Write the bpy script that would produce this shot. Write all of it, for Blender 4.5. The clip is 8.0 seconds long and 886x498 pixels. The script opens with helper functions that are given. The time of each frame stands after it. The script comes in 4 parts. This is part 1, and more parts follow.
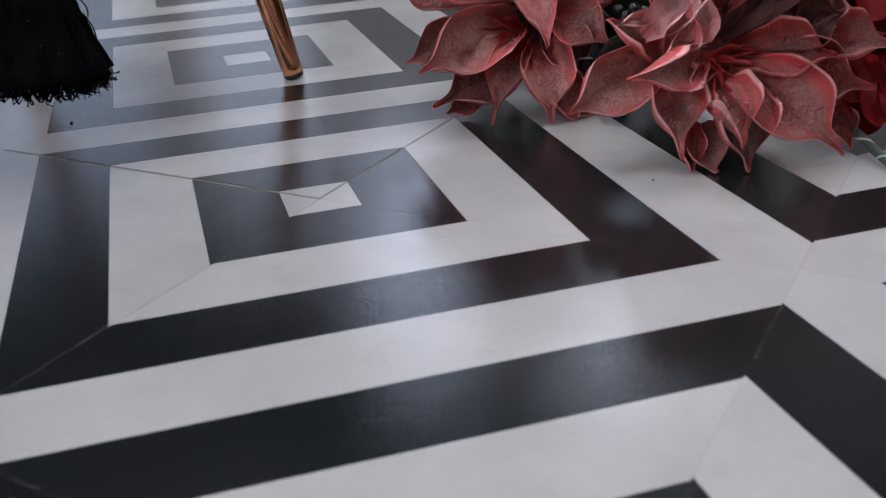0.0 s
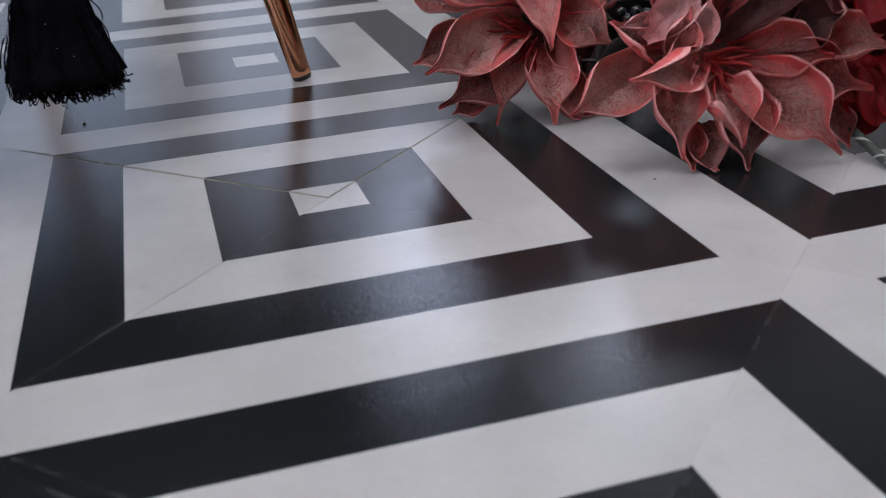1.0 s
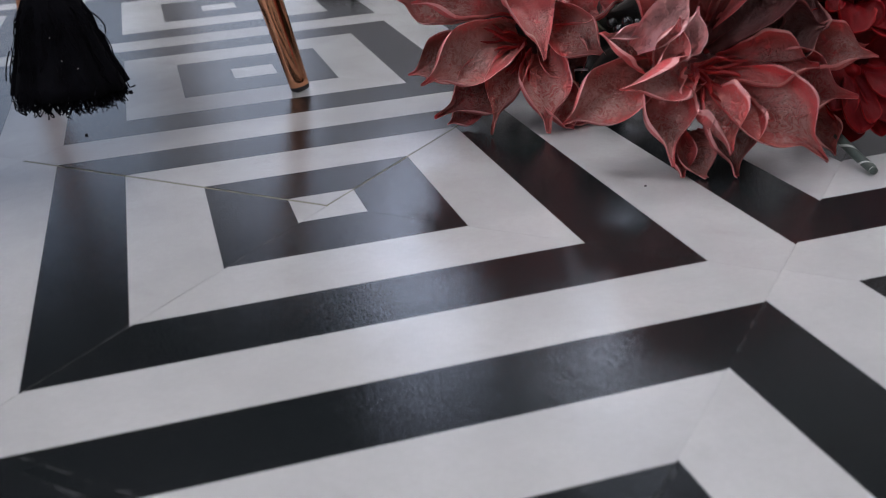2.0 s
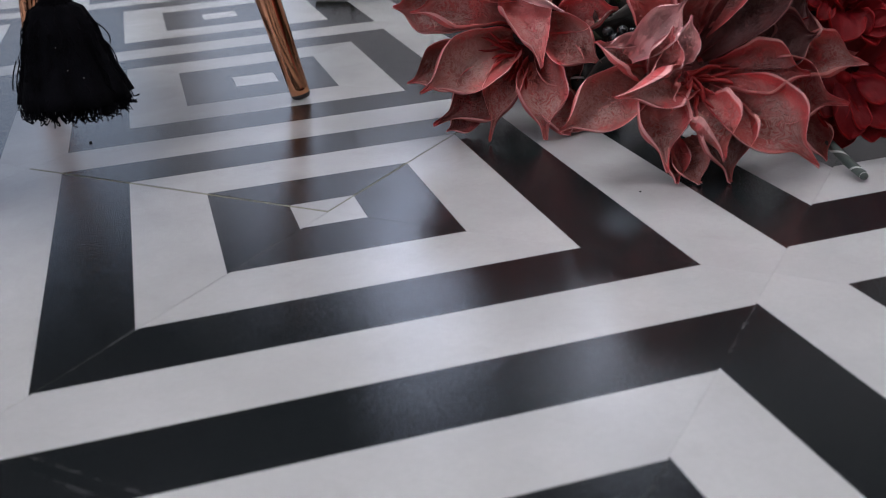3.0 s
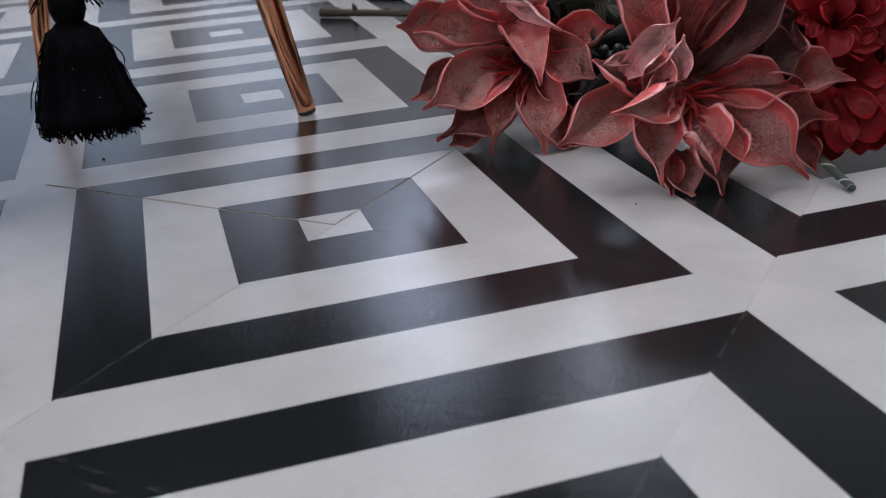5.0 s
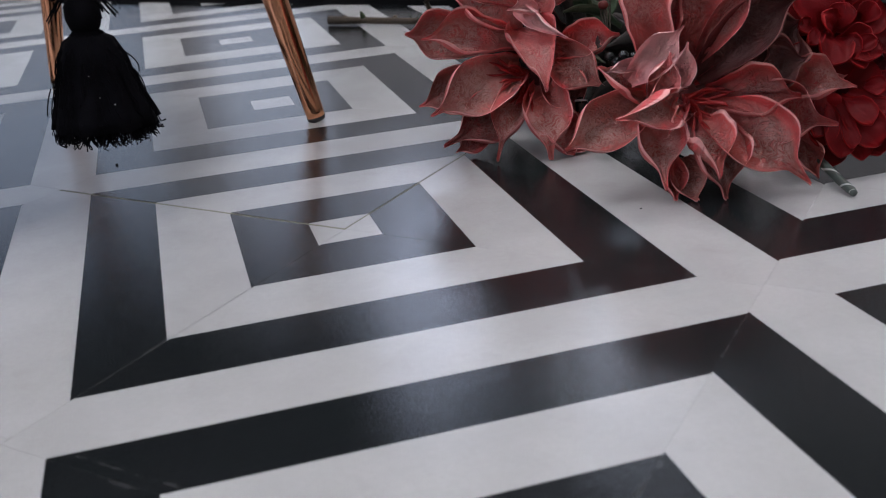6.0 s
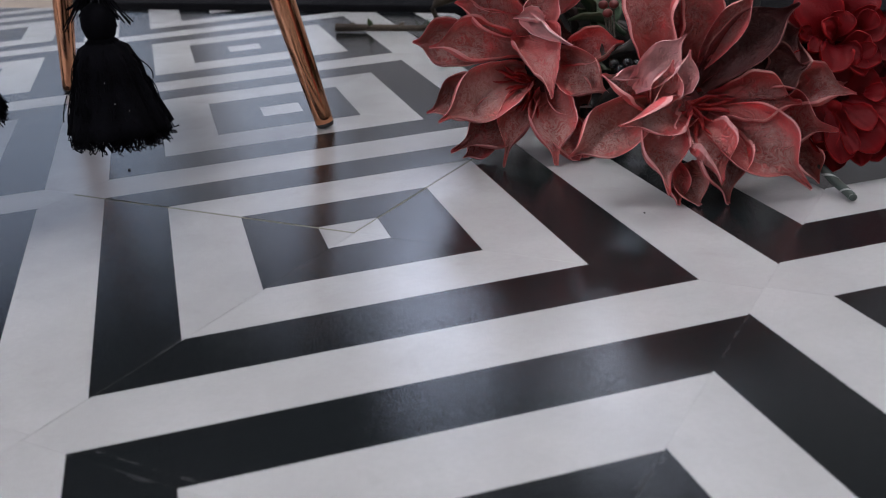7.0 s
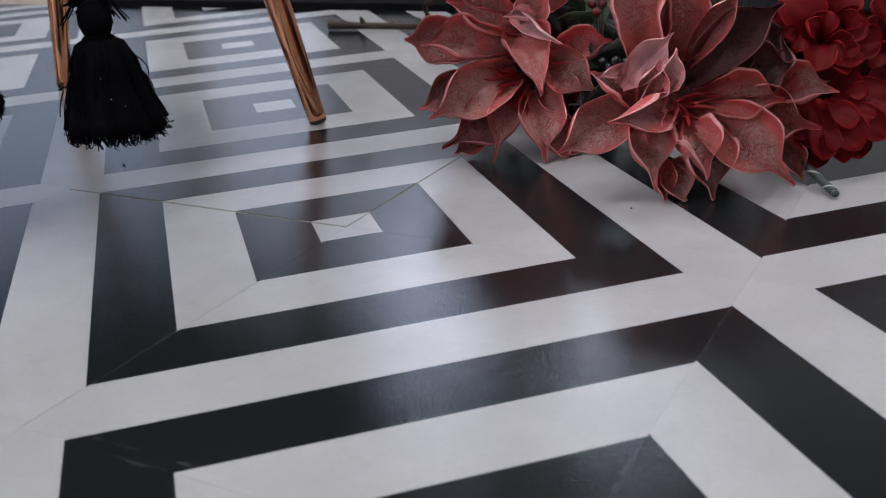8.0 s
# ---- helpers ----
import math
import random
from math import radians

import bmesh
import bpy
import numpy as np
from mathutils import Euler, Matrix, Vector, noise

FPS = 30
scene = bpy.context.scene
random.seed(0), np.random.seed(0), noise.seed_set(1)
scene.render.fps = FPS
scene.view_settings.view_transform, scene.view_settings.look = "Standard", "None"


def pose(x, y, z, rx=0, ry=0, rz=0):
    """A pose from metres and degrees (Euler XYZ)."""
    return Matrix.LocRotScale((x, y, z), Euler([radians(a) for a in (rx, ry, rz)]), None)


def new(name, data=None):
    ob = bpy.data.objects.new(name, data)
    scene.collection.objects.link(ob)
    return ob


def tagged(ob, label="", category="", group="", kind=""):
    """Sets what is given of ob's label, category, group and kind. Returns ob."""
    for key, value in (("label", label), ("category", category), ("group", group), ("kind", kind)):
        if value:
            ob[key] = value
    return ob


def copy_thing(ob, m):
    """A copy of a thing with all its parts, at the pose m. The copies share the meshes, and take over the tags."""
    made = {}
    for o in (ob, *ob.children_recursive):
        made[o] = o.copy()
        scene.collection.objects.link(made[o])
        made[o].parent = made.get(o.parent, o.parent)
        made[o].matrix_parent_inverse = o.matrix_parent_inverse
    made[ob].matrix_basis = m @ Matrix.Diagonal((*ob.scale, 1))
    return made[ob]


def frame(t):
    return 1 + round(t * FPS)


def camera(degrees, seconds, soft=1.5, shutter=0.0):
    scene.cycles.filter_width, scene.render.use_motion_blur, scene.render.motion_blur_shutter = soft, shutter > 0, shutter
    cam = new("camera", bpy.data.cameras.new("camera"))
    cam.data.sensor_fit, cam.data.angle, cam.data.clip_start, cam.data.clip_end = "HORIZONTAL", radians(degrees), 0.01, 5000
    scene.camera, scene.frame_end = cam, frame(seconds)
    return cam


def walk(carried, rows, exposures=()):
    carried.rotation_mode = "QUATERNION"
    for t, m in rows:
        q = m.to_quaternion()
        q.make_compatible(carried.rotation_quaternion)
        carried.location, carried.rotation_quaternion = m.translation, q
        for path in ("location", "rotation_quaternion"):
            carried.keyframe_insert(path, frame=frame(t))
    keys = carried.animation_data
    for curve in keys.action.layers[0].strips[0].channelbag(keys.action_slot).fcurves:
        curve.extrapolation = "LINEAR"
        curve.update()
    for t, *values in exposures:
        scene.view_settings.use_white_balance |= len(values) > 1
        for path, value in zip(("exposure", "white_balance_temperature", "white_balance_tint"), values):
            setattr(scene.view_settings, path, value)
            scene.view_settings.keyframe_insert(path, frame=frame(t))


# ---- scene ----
cam = camera(46.42, 8.0, soft=1.05)
ROWS = [
    (0.0, -0.0869, -0.6248, 0.2386, 65.87, 3.31, -16.39),
    (0.5, -0.0894, -0.6315, 0.2399, 65.86, 3.39, -16.23),
    (1.0, -0.0914, -0.6386, 0.2430, 65.92, 3.48, -16.15),
    (1.5, -0.0930, -0.6463, 0.2452, 66.18, 3.56, -16.28),
    (3.0, -0.0968, -0.6657, 0.2519, 66.76, 3.79, -16.43),
    (3.5, -0.0980, -0.6704, 0.2537, 66.90, 3.97, -16.43),
    (4.0, -0.0993, -0.6761, 0.2562, 67.16, 4.04, -16.49),
    (4.5, -0.1009, -0.6824, 0.2591, 67.34, 4.06, -16.45),
    (6.0, -0.1073, -0.7009, 0.2645, 67.84, 4.27, -16.05),
    (6.5, -0.1103, -0.7069, 0.2670, 68.15, 4.26, -15.84),
    (7.0, -0.1127, -0.7147, 0.2686, 68.19, 4.31, -15.77),
    (7.5, -0.1147, -0.7221, 0.2686, 68.12, 4.15, -15.87),
    (8.0, -0.1158, -0.7284, 0.2704, 68.09, 3.99, -16.15),
]
walk(cam, [(t, pose(*row)) for t, *row in ROWS], [(0.0, -0.17, 6520, 18.6), (8.0, -0.17, 6520, 18.6)])
cam.data.dof.use_dof, cam.data.dof.focus_distance, cam.data.dof.aperture_fstop = True, 0.86, 13.0

# ---- light ----
world = bpy.data.worlds.new("sky")
scene.world = world
world.use_nodes = True
wn = world.node_tree
sky = wn.nodes.new("ShaderNodeTexSky")
sky.sky_type = "NISHITA"
sky.sun_disc = False
sky.sun_elevation, sky.sun_rotation = radians(38), radians(200)
wn.nodes["Background"].inputs["Strength"].default_value = 0.12
wn.links.new(sky.outputs["Color"], wn.nodes["Background"].inputs["Color"])

# the room is square with the tiles: its axes run at 45 degrees to the pattern's squares
ROOM = pose(0, 0, 0, 0, 0, -45)
S_FAR, S_NEAR, U_A, U_B, CEIL = 3.6, -2.6, -3.6, 3.0, 2.7   # room: x = across, y = far


def area_lamp(name, x, y, z, rx, rz, w, h, power, colour):
    lamp = bpy.data.lights.new(name, "AREA")
    lamp.shape, lamp.size, lamp.size_y, lamp.energy, lamp.color = "RECTANGLE", w, h, power, colour
    ob = new(name, lamp)
    ob.matrix_world = ROOM @ pose(x, y, z, rx, 0, rz)
    return ob


# daylight in the window openings
area_lamp("window_light_far_a", -2.20, S_FAR + 0.1, 1.975, -90, 0, 0.6, 0.75, 10.5, (0.66, 0.79, 1.0))
area_lamp("window_light_far_b", -1.07, S_FAR + 0.1, 1.975, -90, 0, 0.7, 0.75, 11, (0.74, 0.85, 1.0))
area_lamp("window_light_side", U_A - 0.1, 2.585, 1.08, -90, 90, 1.95, 1.15, 1.8, (0.92, 0.94, 1.0))
area_lamp("window_light_far_c", -3.11, S_FAR + 0.1, 1.3, -90, 0, 0.9, 1.6, 2.6, (0.92, 0.94, 1.0))
# added lamp at an unseen opening behind the camera, lighting the blooms' faces
area_lamp("window_light_near", -1.4, S_NEAR - 0.1, 1.55, 90, 0, 2.4, 1.5, 42, (0.86, 0.92, 1.0))

# ---- materials ----


def material(name):
    m = bpy.data.materials.new(name)
    m.use_nodes = True
    nt = m.node_tree
    return m, nt, nt.nodes["Principled BSDF"]


def math_node(nt, op, a, b=0.0, clamp=False):
    n = nt.nodes.new("ShaderNodeMath")
    n.operation, n.use_clamp = op, clamp
    for i, v in enumerate((a, b)):
        if hasattr(v, "links"):
            nt.links.new(v, n.inputs[i])
        else:
            n.inputs[i].default_value = v
    return n.outputs[0]


def step_node(nt, value, low, high, to_min=0.0, to_max=1.0):
    n = nt.nodes.new("ShaderNodeMapRange")
    n.interpolation_type = "SMOOTHSTEP"
    nt.links.new(value, n.inputs["Value"])
    n.inputs["From Min"].default_value, n.inputs["From Max"].default_value = low, high
    n.inputs["To Min"].default_value, n.inputs["To Max"].default_value = to_min, to_max
    return n.outputs["Result"]


def mix_node(nt, factor, a, b, blend="MIX"):
    n = nt.nodes.new("ShaderNodeMix")
    n.data_type, n.blend_type = "RGBA", blend
    for socket, v in ((n.inputs[0], factor), (n.inputs[6], a), (n.inputs[7], b)):
        if hasattr(v, "links"):
            nt.links.new(v, socket)
        elif isinstance(v, tuple):
            socket.default_value = (*v, 1)
        else:
            socket.default_value = v
    return n.outputs[2]


def noise_node(nt, coords, scale, detail=3.0, rough=0.55, distortion=0.0):
    n = nt.nodes.new("ShaderNodeTexNoise")
    n.inputs["Scale"].default_value, n.inputs["Detail"].default_value = scale, detail
    n.inputs["Roughness"].default_value, n.inputs["Distortion"].default_value = rough, distortion
    nt.links.new(coords, n.inputs["Vector"])
    return n.outputs["Fac"]


def bump_node(nt, height, strength, distance, bsdf, below=None):
    n = nt.nodes.new("ShaderNodeBump")
    n.inputs["Strength"].default_value, n.inputs["Distance"].default_value = strength, distance
    nt.links.new(height, n.inputs["Height"])
    if below is not None:
        nt.links.new(below, n.inputs["Normal"])
    nt.links.new(n.outputs["Normal"], bsdf.inputs["Normal"])
    return n.outputs["Normal"]


def plain(name, colour, rough, metal=0.0, scale=40.0, vary=0.25, bump=0.1, distance=0.001):
    """A plain surface with two scales of variation in colour and a fine relief."""
    m, nt, b = material(name)
    co = nt.nodes.new("ShaderNodeTexCoord").outputs["Object"]
    fine, coarse = noise_node(nt, co, scale * 6), noise_node(nt, co, scale * 0.6)
    dark = tuple(c * (1 - vary) for c in colour)
    both = math_node(nt, "ADD", math_node(nt, "MULTIPLY", fine, 0.5), math_node(nt, "MULTIPLY", coarse, 0.5))
    nt.links.new(mix_node(nt, step_node(nt, both, 0.35, 0.65), dark, colour), b.inputs["Base Color"])
    b.inputs["Metallic"].default_value = metal
    nt.links.new(step_node(nt, coarse, 0.3, 0.7, rough * 0.85, min(1, rough * 1.15)), b.inputs["Roughness"])
    bump_node(nt, fine, bump, distance, b)
    return m


TILE = 0.2988
P = TILE * math.sqrt(2)          # pitch of the squares
RA, RB, RC, RD = 0.02261, 0.07586, 0.13114, 0.18324   # half widths of the nested squares


def tile_material():
    """Glazed tile printed with straight white and black stripes along its diagonal."""
    m, nt, b = material("glazed_striped_tile")
    tc = nt.nodes.new("ShaderNodeTexCoord")
    co = tc.outputs["Object"]
    xyz = nt.nodes.new("ShaderNodeSeparateXYZ")
    nt.links.new(co, xyz.inputs[0])
    info = nt.nodes.new("ShaderNodeObjectInfo")
    ax, ay = math_node(nt, "ABSOLUTE", xyz.outputs[0]), math_node(nt, "ABSOLUTE", xyz.outputs[1])
    # distance from the corner along the stripes' normal
    q = math_node(nt, "SUBTRACT", P / 2, ay)
    frag = noise_node(nt, co, 900, 2)
    q = math_node(nt, "ADD", q, math_node(nt, "MULTIPLY", math_node(nt, "SUBTRACT", frag, 0.5), 0.0006))
    e = 0.00025
    d1 = math_node(nt, "MULTIPLY", step_node(nt, q, RA - e, RA + e), step_node(nt, q, RB - e, RB + e, 1, 0))
    d2 = math_node(nt, "MULTIPLY", step_node(nt, q, RC - e, RC + e), step_node(nt, q, RD - e, RD + e, 1, 0))
    dark = math_node(nt, "ADD", d1, d2, True)
    shift = nt.nodes.new("ShaderNodeVectorMath")
    shift.operation = "ADD"
    nt.links.new(co, shift.inputs[0])
    nt.links.new(info.outputs["Location"], shift.inputs[1])
    wco = shift.outputs[0]
    cloud, grain = noise_node(nt, wco, 9, 5, 0.6), noise_node(nt, wco, 260, 3)
    vein = noise_node(nt, wco, 26, 6, 0.65, 0.8)
    white = mix_node(nt, step_node(nt, cloud, 0.3, 0.7), (0.425, 0.430, 0.417), (0.497, 0.505, 0.493))
    white = mix_node(nt, step_node(nt, vein, 0.55, 0.75, 0, 0.35), white, (0.38, 0.37, 0.355))
    white = mix_node(nt, step_node(nt, grain, 0.3, 0.7, 0, 0.18), white, (0.38, 0.375, 0.365))
    black = mix_node(nt, step_node(nt, cloud, 0.3, 0.7), (0.0105, 0.0128, 0.0138), (0.0135, 0.0152, 0.0165))
    black = mix_node(nt, step_node(nt, vein, 0.6, 0.85, 0, 0.5), black, (0.030, 0.031, 0.034))
    colour = mix_node(nt, dark, white, black)
    # worn arris: the tile's cut edge shows as a faint pale line
    rim = math_node(nt, "ADD", ax, ay)
    chips = noise_node(nt, wco, 120, 3)
    worn = math_node(nt, "MULTIPLY", step_node(nt, rim, P / 2 - 0.0016, P / 2 - 0.0006), step_node(nt, chips, 0.42, 0.6))
    worn = math_node(nt, "MULTIPLY", worn, step_node(nt, rim, P / 2, P / 2 + 0.0012, 1, 0))
    colour = mix_node(nt, math_node(nt, "MULTIPLY", worn, 0.06), colour, (0.30, 0.29, 0.27))
    scuff = math_node(nt, "MULTIPLY", step_node(nt, rim, P / 2 - 0.006, P / 2 - 0.0005), step_node(nt, noise_node(nt, wco, 34, 4, 0.6, 0.8), 0.48, 0.70, 0, 0.11))
    scuff = math_node(nt, "MULTIPLY", scuff, step_node(nt, rim, P / 2, P / 2 + 0.0012, 1, 0))
    colour = mix_node(nt, scuff, colour, (0.30, 0.30, 0.31))
    nt.links.new(colour, b.inputs["Base Color"])
    smear = noise_node(nt, wco, 14, 4, 0.6, 0.5)
    nt.links.new(step_node(nt, smear, 0.32, 0.68, 0.06, 0.115), b.inputs["Roughness"])
    b.inputs["IOR"].default_value = 1.44
    peel = noise_node(nt, wco, 750, 2)
    wavy = noise_node(nt, wco, 22, 2)
    low = bump_node(nt, wavy, 0.10, 0.002, b)
    bump_node(nt, peel, 0.17, 0.0010, b, low)
    return m


def petal_material(name, face, flush, rim, vein_amount, relief=0.8, gloss=0.4):
    """A moulded foam petal: dusty face with raised pale veins, flushed towards its margin, pale at the very rim."""
    m, nt, b = material(name)
    tc = nt.nodes.new("ShaderNodeTexCoord")
    uv = nt.nodes.new("ShaderNodeSeparateXYZ")
    nt.links.new(tc.outputs["UV"], uv.inputs[0])
    info = nt.nodes.new("ShaderNodeObjectInfo")
    side = math_node(nt, "ABSOLUTE", math_node(nt, "SUBTRACT", math_node(nt, "MULTIPLY", uv.outputs[0], 2.0), 1.0))
    seeded = nt.nodes.new("ShaderNodeVectorMath")
    seeded.operation = "ADD"
    nt.links.new(tc.outputs["Object"], seeded.inputs[0])
    nt.links.new(info.outputs["Random"], seeded.inputs[1])
    co = seeded.outputs[0]
    broad, mid, fine = noise_node(nt, co, 35, 4, 0.6), noise_node(nt, co, 110, 4, 0.6), noise_node(nt, co, 700, 3)
    # fingerprint-like folds pressed into the foam, and a few bolder ridges in the middle of the blade
    stretch = nt.nodes.new("ShaderNodeMapping")
    stretch.inputs["Scale"].default_value = (2.2, 3.0, 1)
    nt.links.new(tc.outputs["UV"], stretch.inputs["Vector"])
    off = nt.nodes.new("ShaderNodeVectorMath")
    off.operation = "ADD"
    nt.links.new(stretch.outputs[0], off.inputs[0])
    nt.links.new(math_node(nt, "MULTIPLY", info.outputs["Random"], 37.0), off.inputs[1])
    lines = noise_node(nt, off.outputs[0], 1.3, 2.5, 0.5, 0.6)
    folds = math_node(nt, "SINE", math_node(nt, "MULTIPLY", lines, 58.0))
    folds = math_node(nt, "MULTIPLY", math_node(nt, "ADD", folds, 1.0), 0.5)
    shallow = step_node(nt, noise_node(nt, co, 60, 3), 0.40, 0.62)
    folds = math_node(nt, "MULTIPLY", folds, shallow)
    v = noise_node(nt, off.outputs[0], 3.0, 4, 0.6, 1.8)
    ridge = step_node(nt, math_node(nt, "ABSOLUTE", math_node(nt, "SUBTRACT", v, 0.5)), 0.0, 0.11, 1, 0)
    middle = math_node(nt, "MULTIPLY", step_node(nt, uv.outputs[1], 0.30, 0.5), math_node(nt, "MULTIPLY", step_node(nt, uv.outputs[1], 0.72, 0.84, 1, 0), step_node(nt, side, 0.3, 0.75, 1, 0)))
    ridge = math_node(nt, "MULTIPLY", ridge, middle)
    edge = math_node(nt, "MAXIMUM", side, step_node(nt, uv.outputs[1], 0.62, 1.02))
    edge = math_node(nt, "ADD", edge, math_node(nt, "MULTIPLY", math_node(nt, "SUBTRACT", broad, 0.5), 0.75))
    washed = mix_node(nt, step_node(nt, noise_node(nt, co, 48, 5, 0.65, 0.6), 0.50, 0.68, 0, 0.42), face, flush)
    colour = mix_node(nt, step_node(nt, edge, 0.66, 1.10, 0, 0.85), washed, flush)
    colour = mix_node(nt, math_node(nt, "MULTIPLY", info.outputs["Random"], 0.2), colour, flush)
    dull = tuple(c * 0.5 for c in face)
    pale = tuple(0.45 * c + 0.55 * q for c, q in zip(face, (0.80, 0.64, 0.57)))
    colour = mix_node(nt, step_node(nt, mid, 0.35, 0.75, 0, 0.30), colour, dull)
    colour = mix_node(nt, math_node(nt, "MULTIPLY", step_node(nt, broad, 0.44, 0.70, 0, 0.45), math_node(nt, "MULTIPLY", step_node(nt, side, 0.4, 0.85, 1, 0), min(1.0, vein_amount))), colour, pale)
    dusted = math_node(nt, "MULTIPLY", math_node(nt, "ADD", math_node(nt, "MULTIPLY", middle, 0.7), 0.3), step_node(nt, mid, 0.42, 0.62))
    colour = mix_node(nt, math_node(nt, "MULTIPLY", math_node(nt, "MULTIPLY", folds, dusted), vein_amount * 0.9), colour, pale)
    colour = mix_node(nt, math_node(nt, "MULTIPLY", ridge, vein_amount * 0.8), colour, pale)
    colour = mix_node(nt, step_node(nt, fine, 0.5, 0.72, 0, 0.25 * vein_amount), colour, pale)
    rimmed = math_node(nt, "MULTIPLY", step_node(nt, side, 0.915, 0.95, 0, 0.85), step_node(nt, uv.outputs[1], 0.15, 0.4))
    colour = mix_node(nt, rimmed, colour, rim)
    nt.links.new(colour, b.inputs["Base Color"])
    b.inputs["Roughness"].default_value = 0.55
    b.inputs["Specular IOR Level"].default_value = gloss
    low = bump_node(nt, ridge, relief, 0.0016, b)
    low = bump_node(nt, folds, relief, 0.0009, b, low)
    low = bump_node(nt, mid, relief * 0.4, 0.0012, b, low)
    bump_node(nt, fine, 0.4, 0.0005, b, low)
    return m


def copper_material():
    m, nt, b = material("polished_copper")
    co = nt.nodes.new("ShaderNodeTexCoord").outputs["Object"]
    smudge, fine = noise_node(nt, co, 25, 4), noise_node(nt, co, 300, 2)
    nt.links.new(mix_node(nt, step_node(nt, smudge, 0.3, 0.7), (0.68, 0.29, 0.155), (0.78, 0.37, 0.21)), b.inputs["Base Color"])
    b.inputs["Metallic"].default_value = 1.0
    nt.links.new(step_node(nt, smudge, 0.3, 0.75, 0.10, 0.2), b.inputs["Roughness"])
    bump_node(nt, fine, 0.03, 0.0005, b)
    return m


def cloth_material(name, colour, weave=900.0):
    m, nt, b = material(name)
    co = nt.nodes.new("ShaderNodeTexCoord").outputs["Object"]
    fine, coarse = noise_node(nt, co, weave, 3), noise_node(nt, co, 60, 4)
    nt.links.new(mix_node(nt, step_node(nt, coarse, 0.3, 0.7), tuple(c * 0.6 for c in colour), colour), b.inputs["Base Color"])
    b.inputs["Roughness"].default_value = 0.9
    b.inputs["Specular IOR Level"].default_value = 0.05
    bump_node(nt, fine, 0.6, 0.0008, b)
    return m


def wrapped_material():
    """Green florist's tape wound in a slant, with pale bare gaps."""
    m, nt, b = material("green_stem_tape")
    tc = nt.nodes.new("ShaderNodeTexCoord")
    uv = nt.nodes.new("ShaderNodeSeparateXYZ")
    nt.links.new(tc.outputs["UV"], uv.inputs[0])
    turn = math_node(nt, "FRACT", math_node(nt, "ADD", math_node(nt, "MULTIPLY", uv.outputs[1], 6.0), uv.outputs[0]))
    fine = noise_node(nt, tc.outputs["Object"], 260, 3)
    green = mix_node(nt, fine, (0.038, 0.052, 0.044), (0.07, 0.092, 0.08))
    gap = math_node(nt, "MULTIPLY", step_node(nt, turn, 0.86, 0.9), step_node(nt, turn, 0.96, 1.0, 1, 0))
    nt.links.new(mix_node(nt, gap, green, (0.5, 0.53, 0.5)), b.inputs["Base Color"])
    b.inputs["Roughness"].default_value = 0.5
    bump_node(nt, turn, 0.4, 0.0008, b)
    return m


def glow(name, colour, strength):
    m, nt, b = material(name)
    b.inputs["Base Color"].default_value = (0.8, 0.8, 0.8, 1)
    b.inputs["Emission Color"].default_value = (*colour, 1)
    b.inputs["Emission Strength"].default_value = strength
    return m


TILES = tile_material()
GROUT = plain("grey_green_grout", (0.21, 0.21, 0.15), 0.9, scale=120)
CONCRETE = plain("tan_screed", (0.40, 0.33, 0.26), 0.8, scale=12)
BLACK_MAT = plain("black_carpet", (0.008, 0.008, 0.009), 0.95, scale=60, bump=0.6, distance=0.002)
BLACK_MAT.node_tree.nodes["Principled BSDF"].inputs["Specular IOR Level"].default_value = 0.05
PAINT = plain("grey_wall_paint", (0.51, 0.515, 0.525), 0.7, scale=6, vary=0.06)
WHITE = plain("dark_grey_ceiling_paint", (0.07, 0.07, 0.075), 0.8, scale=6, vary=0.04)
FRAME = plain("white_window_paint", (0.72, 0.72, 0.72), 0.4, scale=20, vary=0.05)
DUSTY = petal_material("dusty_rose_petal", (0.40, 0.148, 0.124), (0.92, 0.090, 0.104), (0.96, 0.50, 0.47), 1.0)
CORAL = petal_material("coral_red_petal", (0.46, 0.105, 0.095), (0.85, 0.09, 0.10), (0.95, 0.50, 0.47), 0.6)
MAROON = petal_material("maroon_petal", (0.31, 0.090, 0.076), (0.78, 0.070, 0.078), (0.90, 0.46, 0.42), 0.4)
# maroon darkened further: the shade inside the blooms is put into the colour
SHADED_MAROON = petal_material("shaded_maroon_petal", (0.075, 0.025, 0.022), (0.17, 0.026, 0.027), (0.50, 0.22, 0.20), 0.12)
PINK = petal_material("pink_petal_back", (0.56, 0.165, 0.150), (0.90, 0.19, 0.20), (0.95, 0.60, 0.56), 0.7)
BLUSH = petal_material("pale_pink_petal", (0.82, 0.44, 0.42), (0.94, 0.38, 0.40), (0.96, 0.72, 0.69), 0.4)
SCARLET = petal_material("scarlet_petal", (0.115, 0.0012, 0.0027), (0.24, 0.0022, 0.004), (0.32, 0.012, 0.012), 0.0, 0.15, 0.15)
# scarlet darkened to carry the shade between the front petals
SHADED_SCARLET = petal_material("shaded_scarlet_petal", (0.060, 0.003, 0.005), (0.10, 0.004, 0.006), (0.16, 0.02, 0.02), 0.0, 0.15, 0.15)
STAMEN = plain("red_stamen", (0.33, 0.014, 0.013), 0.5, scale=60)
LEAF = petal_material("dull_green_leaf", (0.036, 0.066, 0.034), (0.050, 0.085, 0.044), (0.10, 0.12, 0.07), 0.10, 0.25)
DARK_LEAF = petal_material("grey_brown_leaf", (0.020, 0.020, 0.017), (0.03, 0.027, 0.023), (0.06, 0.05, 0.045), 0.05, 0.25)
